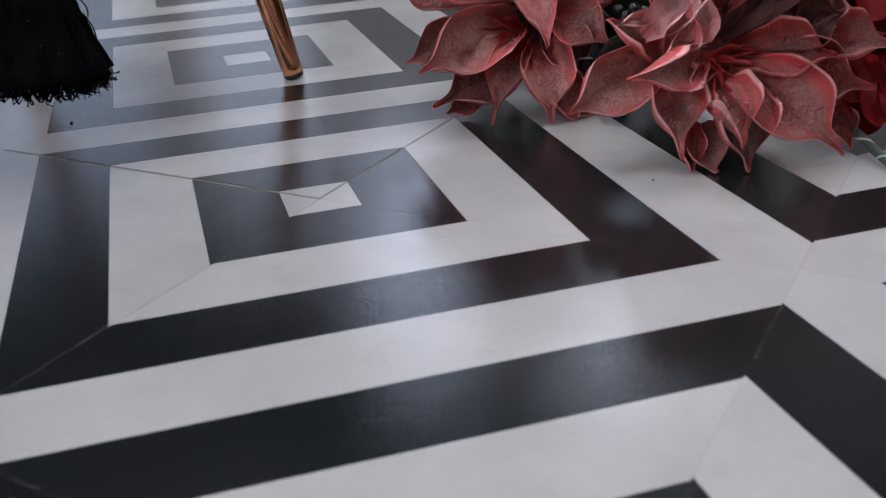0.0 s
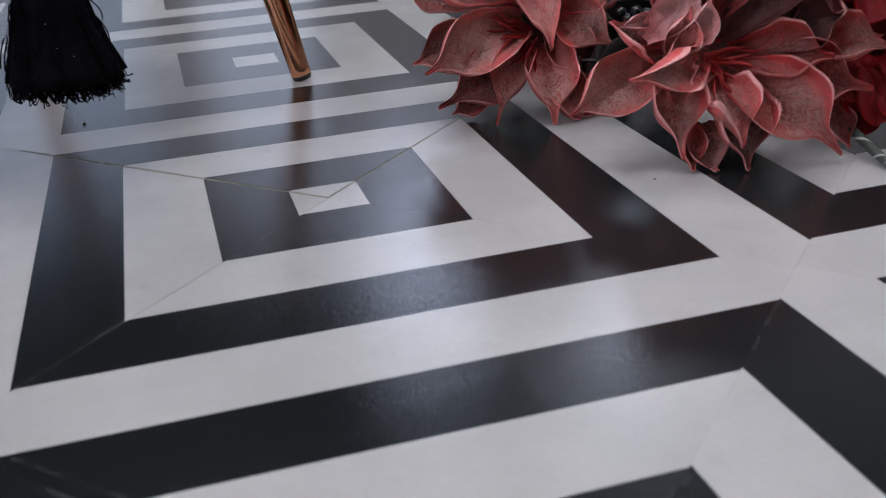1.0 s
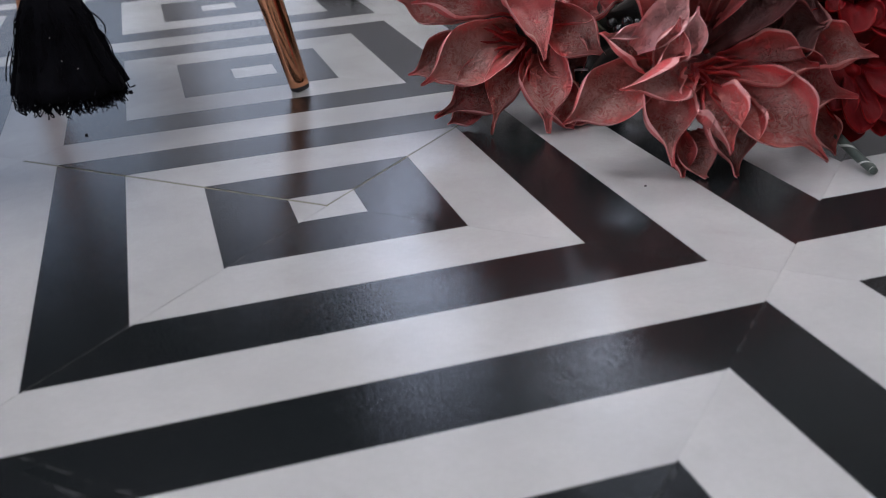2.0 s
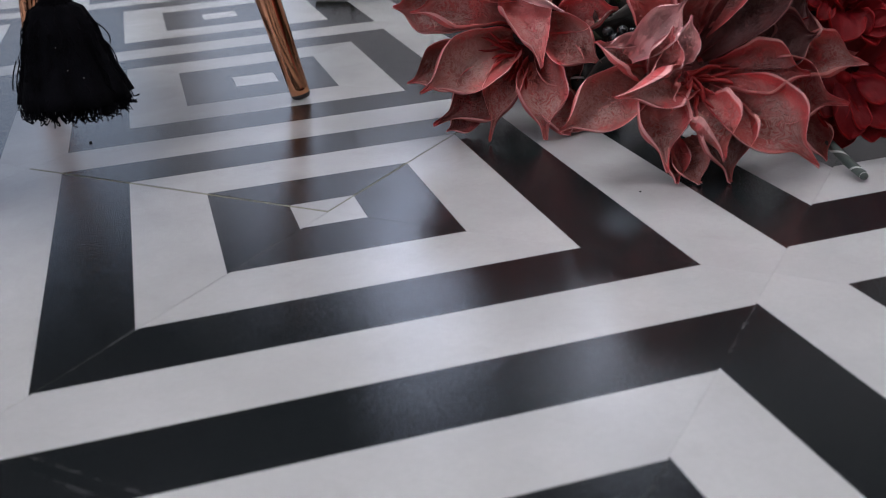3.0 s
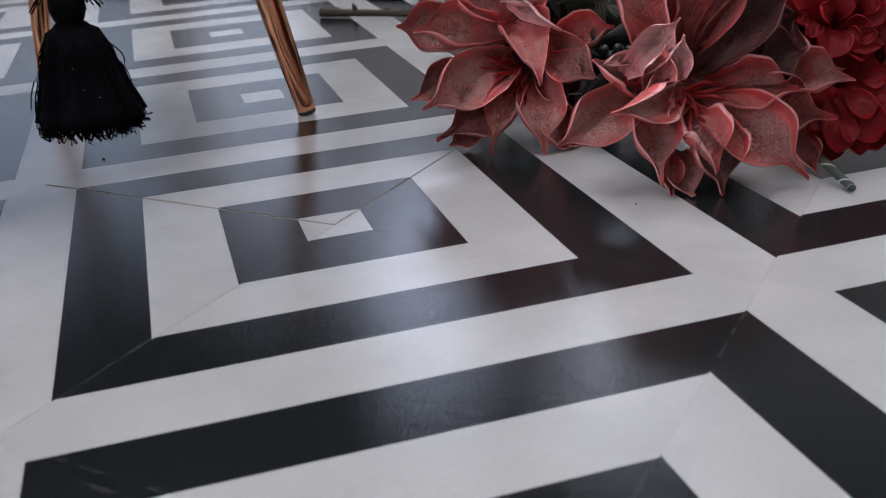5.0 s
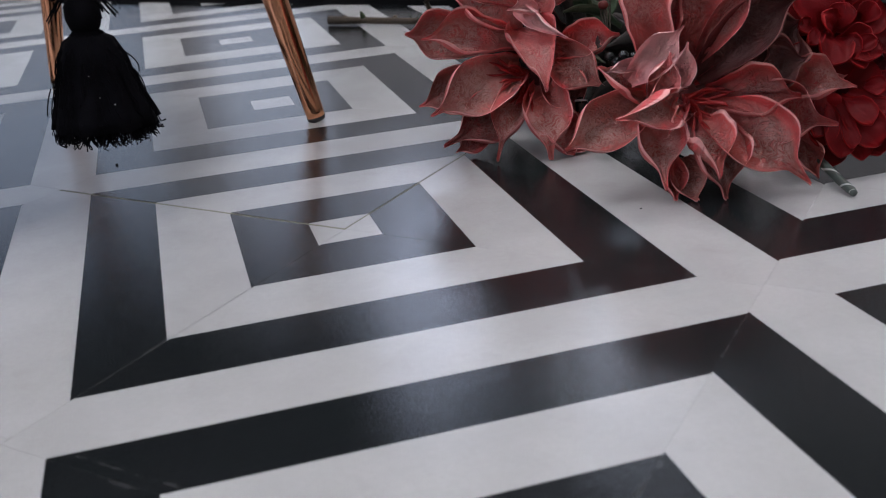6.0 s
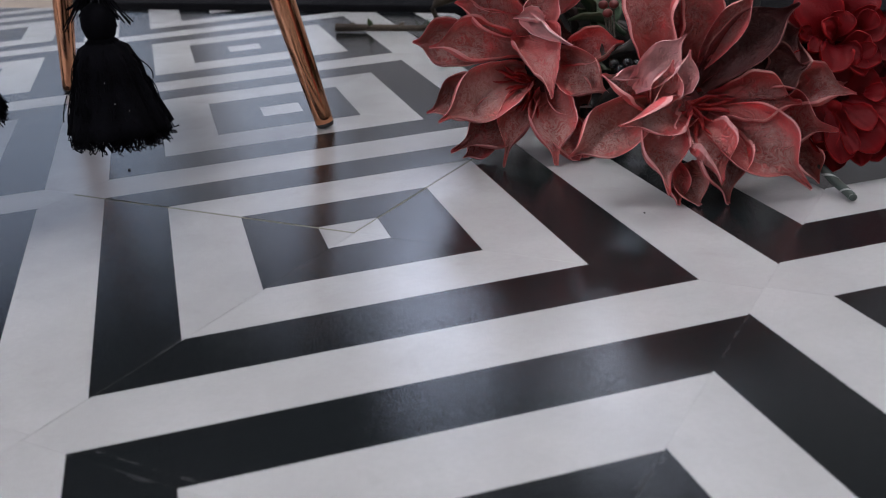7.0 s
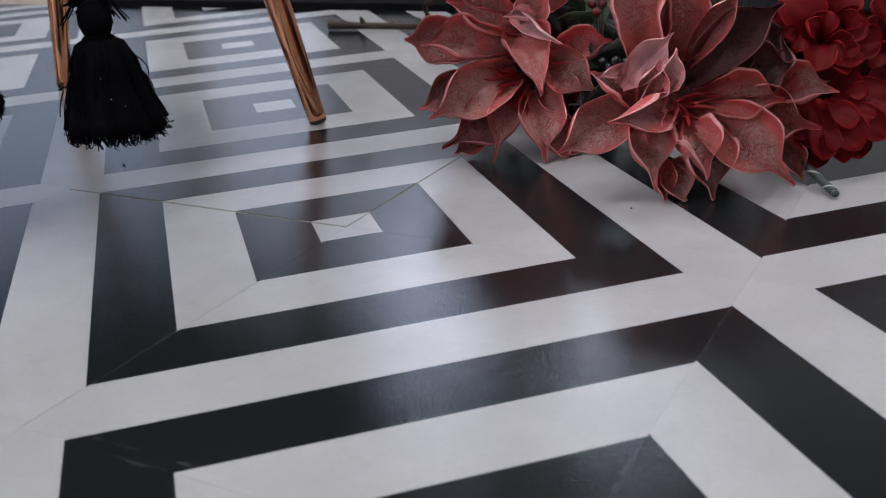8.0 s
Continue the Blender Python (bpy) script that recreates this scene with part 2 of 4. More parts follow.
BERRY = plain("dark_red_berry", (0.15, 0.018, 0.015), 0.5, scale=60)
BEAD = plain("black_bead", (0.006, 0.007, 0.008), 0.25, scale=60)
TAPE = wrapped_material()
BARK = plain("brown_twig_bark", (0.075, 0.056, 0.038), 0.85, scale=90, vary=0.5, bump=0.6, distance=0.002)
MOSS = plain("green_moss", (0.035, 0.06, 0.02), 0.9, scale=90, vary=0.5, bump=0.6)
COPPER = copper_material()
RUBBER = plain("black_rubber", (0.015, 0.015, 0.015), 0.6)
YARN = cloth_material("black_yarn", (0.0045, 0.0045, 0.006))
THROW = cloth_material("black_woven_cloth", (0.012, 0.012, 0.014), 500)
PANEL = glow("ceiling_light_diffuser", (0.93, 0.96, 1.0), 12.2)

# ---- helpers for meshes ----


def part(name, bm, mat, parent=None, label="", smooth=False, m=None):
    me = bpy.data.meshes.new(name)
    bm.to_mesh(me)
    bm.free()
    me.materials.append(mat)
    if smooth:
        me.polygons.foreach_set("use_smooth", [True] * len(me.polygons))
    ob = new(name, me)
    if parent is not None:
        ob.parent = parent
    if m is not None:
        ob.matrix_basis = m
    return tagged(ob, label)


def box(bm, x0, y0, z0, x1, y1, z1):
    v = [bm.verts.new((x, y, z)) for z in (z0, z1) for y in (y0, y1) for x in (x0, x1)]
    for f in ((0, 2, 3, 1), (4, 5, 7, 6), (0, 1, 5, 4), (2, 6, 7, 3), (0, 4, 6, 2), (1, 3, 7, 5)):
        bm.faces.new([v[i] for i in f])


def box_mesh(x0, y0, z0, x1, y1, z1, bevel=0.0):
    bm = bmesh.new()
    box(bm, x0, y0, z0, x1, y1, z1)
    if bevel:
        bmesh.ops.bevel(bm, geom=bm.edges[:], offset=bevel, segments=2, affect="EDGES", profile=0.6)
    return bm


def tube(bm, points, radii, sides=8, cap=True):
    """A tube along points, with UVs: u round it, v along it."""
    uv = bm.loops.layers.uv.verify()
    pts = [Vector(p) for p in points]
    rings = []
    for i, p in enumerate(pts):
        d = (pts[min(i + 1, len(pts) - 1)] - pts[max(i - 1, 0)]).normalized()
        a = d.cross(Vector((0.13, 0.27, 0.95))).normalized()
        if abs(d.z) > 0.97:
            a = d.cross(Vector((1, 0.1, 0))).normalized()
        c = d.cross(a)
        rings.append([bm.verts.new(p + radii[i] * (math.cos(k * math.tau / sides) * a + math.sin(k * math.tau / sides) * c)) for k in range(sides)])
    n = len(rings)
    for i in range(n - 1):
        for k in range(sides):
            f = bm.faces.new((rings[i][k], rings[i][(k + 1) % sides], rings[i + 1][(k + 1) % sides], rings[i + 1][k]))
            for loop, (du, dv) in zip(f.loops, ((0, 0), (1, 0), (1, 1), (0, 1))):
                loop[uv].uv = ((k + du) / sides, (i + dv) / (n - 1))
    if cap:
        bm.faces.new(rings[0][::-1])
        bm.faces.new(rings[-1])


def lathe(bm, profile, sides=24):
    """A turned body round z, from (radius, height) pairs, closed at both ends."""
    rings = [[bm.verts.new((r * math.cos(k * math.tau / sides), r * math.sin(k * math.tau / sides), h)) for k in range(sides)] for r, h in profile]
    for a, b in zip(rings, rings[1:]):
        for k in range(sides):
            bm.faces.new((a[k], a[(k + 1) % sides], b[(k + 1) % sides], b[k]))
    bm.faces.new(rings[0][::-1])
    bm.faces.new(rings[-1])


def smoothed(value, xs, ys):
    return float(np.interp(value, xs, ys))


POINTED = ((0, 0.15, 0.35, 0.52, 0.64, 0.73, 0.80, 0.85, 0.89, 0.94, 1), (0.34, 0.60, 0.86, 0.98, 1.0, 0.92, 0.66, 0.36, 0.17, 0.10, 0.05))
TAILED = ((0, 0.12, 0.28, 0.42, 0.54, 0.63, 0.70, 0.75, 0.79, 0.88, 1), (0.42, 0.74, 1.02, 1.13, 1.12, 0.98, 0.68, 0.37, 0.20, 0.13, 0.06))
WEDGE = ((0, 0.08, 0.2, 0.4, 0.6, 0.8, 0.93, 1), (0.62, 0.88, 1.0, 0.86, 0.60, 0.32, 0.12, 0.05))
ROUNDED = ((0, 0.1, 0.3, 0.55, 0.75, 0.87, 0.94, 0.98, 1), (0.3, 0.45, 0.75, 0.95, 1.0, 0.88, 0.64, 0.38, 0.14))


def petal_mesh(base, tip, width, cup=0.3, roll=0.0, lift=0.1, curl=0.0, shape=POINTED, ripple=0.075, thick=0.0016, seed=0, placed=None, nu=26, nv=30, margin=0.34, bead=0.0011):
    """One petal from base to tip: cupped across, arched along, with a waved margin and real thickness. placed: its pose in the world, so that it lies on the floor and not in it."""
    rng = random.Random(seed)
    base, tip = Vector(base), Vector(tip)
    a = tip - base
    length = a.length
    d = a.normalized()
    n = Vector((0, 0, 1)) - d * d.z
    if n.length < 0.2:
        n = Vector((0, 1, 0)) - d * d.y
    n.normalize()
    n.rotate(Matrix.Rotation(radians(roll), 3, d))
    s = d.cross(n)
    f1, f2, p1, p2 = rng.uniform(1.2, 2.4), rng.uniform(2.5, 4.5), rng.uniform(0, 6.3), rng.uniform(0, 6.3)
    bend, twist = rng.uniform(-0.03, 0.03), rng.uniform(-0.16, 0.16)
    bm = bmesh.new()
    uv = bm.loops.layers.uv.verify()
    top, low = [], []
    fine = np.linspace(0, 1, 101)
    prof = np.interp(fine, *shape)
    for _ in range(2):
        prof[1:-1] = (np.convolve(prof, np.ones(5) / 5, "same"))[1:-1] * (np.minimum(fine, 1 - fine)[1:-1] > 0.03) + prof[1:-1] * (np.minimum(fine, 1 - fine)[1:-1] <= 0.03)
    for j in range(nv + 1):
        t = j / nv
        w = width / 2 * smoothed(t, fine, prof)
        mid = base + a * t + n * (lift * length * 4 * t * (1 - t) + curl * length * t ** 3) + s * (bend * length * 4 * t * (1 - t))
        row_t, row_l = [], []
        for i in range(nu + 1):
            u = 2 * i / nu - 1
            wave = math.sin(f1 * math.tau * t + p1 + (1.9 if u > 0 else 0)) + 0.5 * math.sin(f2 * math.tau * t + p2 + (0.7 if u > 0 else 2.2))
            rim = max(0.0, (abs(u) - 0.70) / 0.30)
            up = 1.05 * cup * (1 + (0.2 if shape is ROUNDED else 2.6) * t ** 5) * w * u * u + margin * w * rim * rim + bead * math.exp(-((abs(u) - 0.95) / 0.05) ** 2) + ripple * width * wave * abs(u) ** 3 - 0.05 * width * math.exp(-(u / 0.16) ** 2) * math.sin(math.pi * min(1, t * 1.1)) * 0.5
            up += 0.03 * width * math.sin(7 * u + 9 * t + p1) * (1 - abs(u))
            up += twist * t * u * w
            p = mid + s * (u * w * (1 - 0.18 * cup * u * u - 0.10 * rim * rim)) + n * up
            row_t.append(p + n * (thick * 0.5))
            row_l.append(p - n * (thick * 0.5))
        top.append(row_t)
        low.append(row_l)
    if placed is not None:
        back = placed.inverted()
        for rows, least in ((top, 0.0026), (low, 0.0014)):
            for row in rows:
                for i, p in enumerate(row):
                    q = placed @ p
                    if q.z < least:
                        q.z = least
                        row[i] = back @ q
    vt = [[bm.verts.new(p) for p in row] for row in top]
    vl = [[bm.verts.new(p) for p in row] for row in low]

    def face(quad, uvs):
        f = bm.faces.new(quad)
        for loop, c in zip(f.loops, uvs):
            loop[uv].uv = c

    for j in range(nv):
        for i in range(nu):
            c = [(i / nu, j / nv), ((i + 1) / nu, j / nv), ((i + 1) / nu, (j + 1) / nv), (i / nu, (j + 1) / nv)]
            face((vt[j][i], vt[j][i + 1], vt[j + 1][i + 1], vt[j + 1][i]), c)
            face((vl[j + 1][i], vl[j + 1][i + 1], vl[j][i + 1], vl[j][i]), c[::-1])
        for i in (0, nu):
            q = (vt[j][i], vt[j + 1][i], vl[j + 1][i], vl[j][i])
            face(q if i == 0 else q[::-1], [(i / nu, j / nv)] * 4)
    for j in (0, nv):
        for i in range(nu):
            q = (vt[j][i], vl[j][i], vl[j][i + 1], vt[j][i + 1])
            face(q if j == 0 else q[::-1], [(i / nu, j / nv)] * 4)
    return bm


# ---- structure: room ----


def wall(name, x0, y0, x1, y1, openings=(), mat=PAINT):
    """A wall of the room as one mesh of butted blocks round its openings (start, end, sill, head along its length)."""
    bm = bmesh.new()
    along_x = abs(x1 - x0) > abs(y1 - y0)
    lo, hi = (x0, x1) if along_x else (y0, y1)

    def block(a, b, z0, z1):
        if b - a > 1e-4 and z1 - z0 > 1e-4:
            box(bm, *((a, y0, z0, b, y1, z1) if along_x else (x0, a, z0, x1, b, z1)))

    at = lo
    for a, b, sill, head in openings:
        block(at, a, 0, CEIL)
        block(a, b, 0, sill)
        block(a, b, head, CEIL)
        at = b
    block(at, hi, 0, CEIL)
    return tagged(part(name, bm, mat, m=ROOM), "grey painted plaster wall of the room", "wall", kind="structure")


T = 0.2
FAR_WINDOWS = ((-3.57, -2.65, 0.5, 2.1), (-2.50, -1.90, 1.60, 2.35), (-1.42, -0.72, 1.60, 2.35))
wall("wall_north", U_A, S_FAR, U_B, S_FAR + T, FAR_WINDOWS)
wall("wall_south", U_A, S_NEAR - T, U_B, S_NEAR, ((-2.6, -0.2, 0.8, 2.3),))
wall("wall_west", U_A - T, S_NEAR - T, U_A, S_FAR + T, ((1.6, 3.57, 0.5, 1.66),))
wall("wall_east", U_B, S_NEAR - T, U_B + T, S_FAR + T)
tagged(part("ceiling", box_mesh(U_A - T, S_NEAR - T, CEIL, U_B + T, S_FAR + T, CEIL + 0.15), WHITE, m=ROOM), "dark grey painted flat ceiling of the room", "ceiling", kind="structure")


def window(name, x0, x1, y, z0, z1, m):
    """A white framed window set in an opening, seen only as a glow in the glaze; the south one is added and never seen.
    """
    ob = new(name)
    ob.matrix_world = m
    w = 0.05
    bm = bmesh.new()
    box(bm, x0, y, z0, x0 + w, y + 0.06, z1)
    box(bm, x1 - w, y, z0, x1, y + 0.06, z1)
    box(bm, x0 + w, y, z0, x1 - w, y + 0.06, z0 + w)
    box(bm, x0 + w, y, z1 - w, x1 - w, y + 0.06, z1)
    part("window_frame", bm, FRAME, ob)
    return tagged(ob, "white painted window frame in an open reveal", "window", kind="structure")


for k, (a, b, lo, hi) in enumerate(FAR_WINDOWS):
    window("window_%d" % (k + 1), a, b, S_FAR + 0.02, lo, hi, ROOM)
window("window_4", 1.6, 3.57, 0.02, 0.5, 1.66, ROOM @ pose(U_A, 0, 0, 0, 0, 90))


# unseen south window, added to go with the front light
window("window_5", 0.2, 2.6, 0.02, 0.8, 2.3, ROOM @ pose(0, S_NEAR, 0, 0, 0, 180))


def ceiling_light():
    ob = new("ceiling_light")
    bm = bmesh.new()
    for q in ((-0.3, -0.6, 0.3, -0.57), (-0.3, 0.57, 0.3, 0.6), (-0.3, -0.57, -0.27, 0.57), (0.27, -0.57, 0.3, 0.57)):
        box(bm, q[0], q[1], -0.03, q[2], q[3], 0)
    part("frame", bm, FRAME, ob)
    part("diffuser", box_mesh(-0.27, -0.57, -0.02, 0.27, 0.57, -0.004), PANEL, ob)
    return tagged(ob, "white rectangular ceiling panel light, switched on", "ceiling light", "ceiling panel lights")


first = ceiling_light()
first.matrix_world = ROOM @ pose(-1.6, -1.0, CEIL)
for x, y in ((0.2, -1.0), (-1.6, 1.0), (0.2, 1.0), (1.9, 0.0)):
    copy_thing(first, ROOM @ pose(x, y, CEIL))

tagged(part("ground", box_mesh(U_A - T, S_NEAR - T, -0.25, U_B + T, S_FAR + T, -0.016), CONCRETE, m=ROOM), "tan bare screed floor round the tiled display", "floor", kind="structure")

# ---- black carpet strip beyond the tiles ----
EDGE = 3 * P / math.sqrt(2)      # the tiles end on one of their joint lines
tagged(part("black_carpet", box_mesh(-1.33, EDGE + 0.004, -0.016, 2.4, EDGE + 0.62, 0.012, 0.004), BLACK_MAT, m=ROOM), "black carpet strip lying along the edge of the tiles", "carpet")

# ---- copper legged stool with a black throw ----
LEGS = ((0.033, 0.320), (-0.239, 0.683), (-0.590, 0.395), (-0.316, 0.046))
SEAT = (sum(p[0] for p in LEGS) / 4, sum(p[1] for p in LEGS) / 4)
SEAT_TURN = math.degrees(math.atan2(0.349, -0.274))


def leg_mesh(foot, top):
    bm = bmesh.new()
    f, t = Vector(foot), Vector(top)
    k = [0.012, 0.014, 0.03, 0.2, 0.5, 1]
    r = [0.0088, 0.0094, 0.0096, 0.0112, 0.0135, 0.016]
    tube(bm, [f.lerp(t, v) for v in k], r, 28)
    return bm


stool = tagged(new("stool"), "stool on slanting polished copper legs with a black seat", "stool")
for x, y in LEGS:
    lean = (Vector(SEAT) - Vector((x, y))).normalized() * 0.21
    if x < -0.2 and y > 0.5:        # one leg is splayed less
        lean = Vector((0.134, -0.254))
    top = (x + lean.x * 0.37, y + lean.y * 0.37, 0.37)
    leg = part("leg", leg_mesh((x, y, 0.0), top), COPPER, stool, "tapered polished copper leg", smooth=True)
    d = Vector(top) - Vector((x, y, 0))
    cut = [Vector((x, y, 0)) + d * v for v in (0.002, 0.010, 0.014)]
    bm = bmesh.new()
    tube(bm, [Vector((x, y, 0.0005)), *cut], [0.0070, 0.0084, 0.0093, 0.0093], 24)
    part("foot_cap", bm, RUBBER, leg, "black rubber foot cap", smooth=True)
seat_at = pose(*SEAT, 0, 0, 0, SEAT_TURN)
part("seat", box_mesh(-0.25, -0.25, 0.37, 0.25, 0.25, 0.45, 0.02), THROW, stool, "black cloth seat", m=seat_at)


def throw_mesh(half, z_top, drop, thick=0.004):
    """A square cloth laid over the seat, its sides hanging in shallow folds."""
    bm = bmesh.new()
    n = 96
    rings = []
    for inset, z, amp in ((0.0, z_top, 0), (half - 0.012, z_top, 0), (half, z_top - 0.012, 0), (half + 0.004, z_top - drop * 0.5, 0.006), (half + 0.008, z_top - drop, 0.014)):
        ring = []
        for k in range(n):
            a = k * math.tau / n + math.pi / 4
            c, s = math.cos(a), math.sin(a)
            sq = 1 / max(abs(c), abs(s))
            fold = amp * math.sin(k * 1.31) + amp * 0.6 * math.sin(k * 0.57 + 1)
            r = max(0.0005, inset + fold) * min(sq, 1.36)
            sag = 0.5 * amp * (math.sin(k * 0.83) + 0.6 * math.sin(k * 2.17 + 2))
            ring.append((c * r, s * r, z + sag))
        rings.append(ring)
    rings += [[(x * (1 - thick / half), y * (1 - thick / half), z - (0.004 if i < 2 else 0)) for x, y, z in ring] for i, ring in reversed(list(enumerate(rings)))][0:4]
    vs = [[bm.verts.new(p) for p in ring] for ring in rings]
    for a, b in zip(vs, vs[1:]):
        for k in range(n):
            bm.faces.new((a[k], a[(k + 1) % n], b[(k + 1) % n], b[k]))
    return bm


tagged(part("throw", throw_mesh(0.262, 0.458, 0.212), THROW, m=seat_at, smooth=True), "black woven throw draped over the stool seat", "throw")


def tassel(seed):
    """A yarn tassel, its origin at the middle of its head."""
    rng = random.Random(seed)
    ob = new("tassel")
    bm = bmesh.new()
    lathe(bm, [(0.001, -0.0165), (0.006, -0.0155), (0.0105, -0.011), (0.0128, -0.004), (0.0126, 0.003), (0.0100, 0.0095), (0.0060, 0.0125), (0.001, 0.0135)], 28)
    part("head", bm, YARN, ob, smooth=True)
    bm = bmesh.new()
    lathe(bm, [(0.008, -0.0115), (0.0102, -0.0130), (0.0104, -0.0155), (0.008, -0.0175)], 24)
    part("neck_binding", bm, YARN, ob, smooth=True)
    # dense bell of yarn under the loose strands
    bm = bmesh.new()
    lathe(bm, [(0.009, -0.014), (0.0175, -0.019), (0.0225, -0.030), (0.0262, -0.045), (0.0308, -0.060), (0.0352, -0.072), (0.0382, -0.0815), (0.002, -0.079)], 40)
    for v in bm.verts:
        a = math.atan2(v.co.y, v.co.x)
        k = 1 + 0.045 * math.sin(9 * a + seed) + 0.03 * math.sin(17 * a)
        v.co.x, v.co.y = v.co.x * k + 0.003 * (v.co.z / 0.08) ** 2, v.co.y * k
    part("bell", bm, YARN, ob, smooth=True)
    bm = bmesh.new()
    for i in range(820):
        a = rng.uniform(0, math.tau)
        inner = rng.random() ** 0.5
        length = rng.uniform(0.076, 0.0835)
        spread = (0.019 + 0.0185 * inner) * rng.uniform(0.9, 1.08)
        if rng.random() < 0.05:
            spread *= rng.uniform(1.05, 1.16)
            length *= rng.uniform(0.8, 1.0)
        pts, ph, amp = [], rng.uniform(0, 6.3), rng.uniform(0.0006, 0.0022)
        for k in range(13):
            t = k / 12
            r = 0.009 + (spread - 0.009) * (0.33 * min(1, t * 5) + 0.67 * t ** 0.98)
            aa = a + 0.10 * math.sin(3 * t + ph) + (0.12 * math.sin(ph * 2)) * t * t
            z = -0.014 - (length - 0.006) * t
            pts.append((r * math.cos(aa) + amp * math.sin(23 * t + ph) + 0.003 * t * t, r * math.sin(aa) + amp * math.cos(19 * t + ph * 3), z))
        if rng.random() < 0.5:      # curled, plied end
            e = Vector(pts[-1])
            pts.append(e + Vector((rng.uniform(-0.004, 0.004), rng.uniform(-0.004, 0.004), rng.uniform(-0.004, 0.001))))
        w = rng.uniform(0.00030, 0.00052)
        tube(bm, pts, [w] * (len(pts) - 1) + [w * 1.35], 4)
    tagged(part("loose_yarn", bm, YARN, ob), kind="stuff")
    # loose ends of the tie above the head, and stray loops on the bell
    bm = bmesh.new()
    for i in range(44):
        a = rng.choice((0.15, math.pi - 0.2)) + rng.uniform(-0.75, 0.75)
        reach, fall = rng.uniform(0.010, 0.026), rng.uniform(0.004, 0.020)
        pts = []
        for k in range(7):
            t = k / 6
            pts.append((reach * t * math.cos(a), reach * t * math.sin(a), 0.0145 + 0.006 * math.sin(math.pi * min(1, t * 1.4)) - fall * t * t))
        tube(bm, pts, [0.0006] * 7, 5)
    part("tie_fringe", bm, YARN, ob)
    for a, z0, out in ((0.2, -0.03, 0.005), (2.7, -0.045, 0.002), (0.5, -0.045, 0.002), (-2.4, -0.05, 0.001), (3.4, -0.052, 0.001)):
        bm = bmesh.new()
        pts = []
        for k in range(9):
            t = k / 8
            r = 0.021 + 0.33 * (-z0 - 0.02) + 0.3 * 0.02 * t + out * math.sin(math.pi * t)
            pts.append((r * math.cos(a), r * math.sin(a), z0 - 0.02 * t))
        tube(bm, pts, [0.0005] * 9, 5)
        part("stray_loop", bm, YARN, ob)
    for a, z in ((-1.35, -0.040), (-1.2, -0.055), (-0.95, -0.061)):
        bm = bmesh.new()
        r = 0.021 + 0.3 * (-z - 0.02) + 0.004
        bmesh.ops.create_icosphere(bm, subdivisions=1, radius=0.0003, matrix=Matrix.Translation((r * math.cos(a), r * math.sin(a), z)))
        part("lint", bm, FRAME, ob, "pale speck of lint")
    bm = bmesh.new()
    tube(bm, [(0, 0, 0.012), (0.0012, 0.001, 0.03), (0, 0.004, 0.06), (0, 0.006, 0.094)], [0.0022, 0.0018, 0.0018, 0.0018], 10)
    part("cord", bm, YARN, ob)
    return tagged(ob, "black cotton yarn tassel hanging from the throw's hem", "tassel", "tassels of the throw")


for seed, (x, y, z, lean, turn) in enumerate(((-0.1566, 0.0955, 0.1613, 1, -16), (-0.274, 0.100, 0.186, 0, 60))):
    tassel(seed + 3).matrix_world = pose(x, y, z, 0, lean, turn)

# ---- artificial flowers lying on the tiles ----
FACING = (68.15, 4.26, -15.84)      # the blooms are turned towards the open side of the floor


def petal(flower, base, tip, width, cup, roll, lift, mat, shape=POINTED):
    """One petal of a flower, from millimetres in the flower's own axes: z out of its face, roll turning it round its length."""
    count = len(flower.children)
    bm = petal_mesh([v / 1000 for v in base], [v / 1000 for v in tip], width * 0.00120, cup * (0.5 if shape is ROUNDED else 1.2), roll, lift, 0.03, shape, ripple=0.03 if shape is ROUNDED else 0.085,
                    margin=0.12 if shape is ROUNDED else 0.5, seed=int(flower["seed"]) * 50 + count, placed=flower.matrix_world, nu=14 if shape is ROUNDED else 26, nv=18 if shape is ROUNDED else 34)
    return part("petal", bm, mat, flower, smooth=True)


def bloom(centre, label, seed, low, high, length):
    """The heart of a flower, with its stamens; petals are set round it."""
    ob = new("artificial_flower")
    ob.matrix_world = pose(*centre, *FACING)
    ob["seed"] = seed
    rng = random.Random(seed)
    for i in range(13):
        a = rng.uniform(low, high)
        reach = length * rng.uniform(0.5, 1.0)
        droop = rng.uniform(0.006, 0.014)
        pts = []
        for k in range(8):
            t = k / 7
            side = 0.0022 * math.sin(math.pi * t * 1.5 + i)
            pts.append(Vector((reach * math.cos(a) * t - side * math.sin(a), reach * math.sin(a) * t + side * math.cos(a), -0.012 + 0.034 * t - droop * t * t)))
        bm = bmesh.new()
        w = rng.uniform(0.0009, 0.0015)
        tube(bm, pts, [w, w, w, w, w * 1.05, w * 1.15, w * 1.2, w * 0.4], 7)
        part("stamen", bm, STAMEN, ob, "bright red stamen", smooth=True)
    bm = bmesh.new()
    lathe(bm, [(0.003, -0.044), (0.012, -0.042), (0.022, -0.035), (0.030, -0.027), (0.028, -0.026), (0.012, -0.030), (0.003, -0.031)], 18)
    # the cup behind the heart takes the same shade-darkened maroon
    part("flower_base", bm, SHADED_MAROON, ob, smooth=True)
    return tagged(ob, label, "flower", "artificial flowers on the floor")


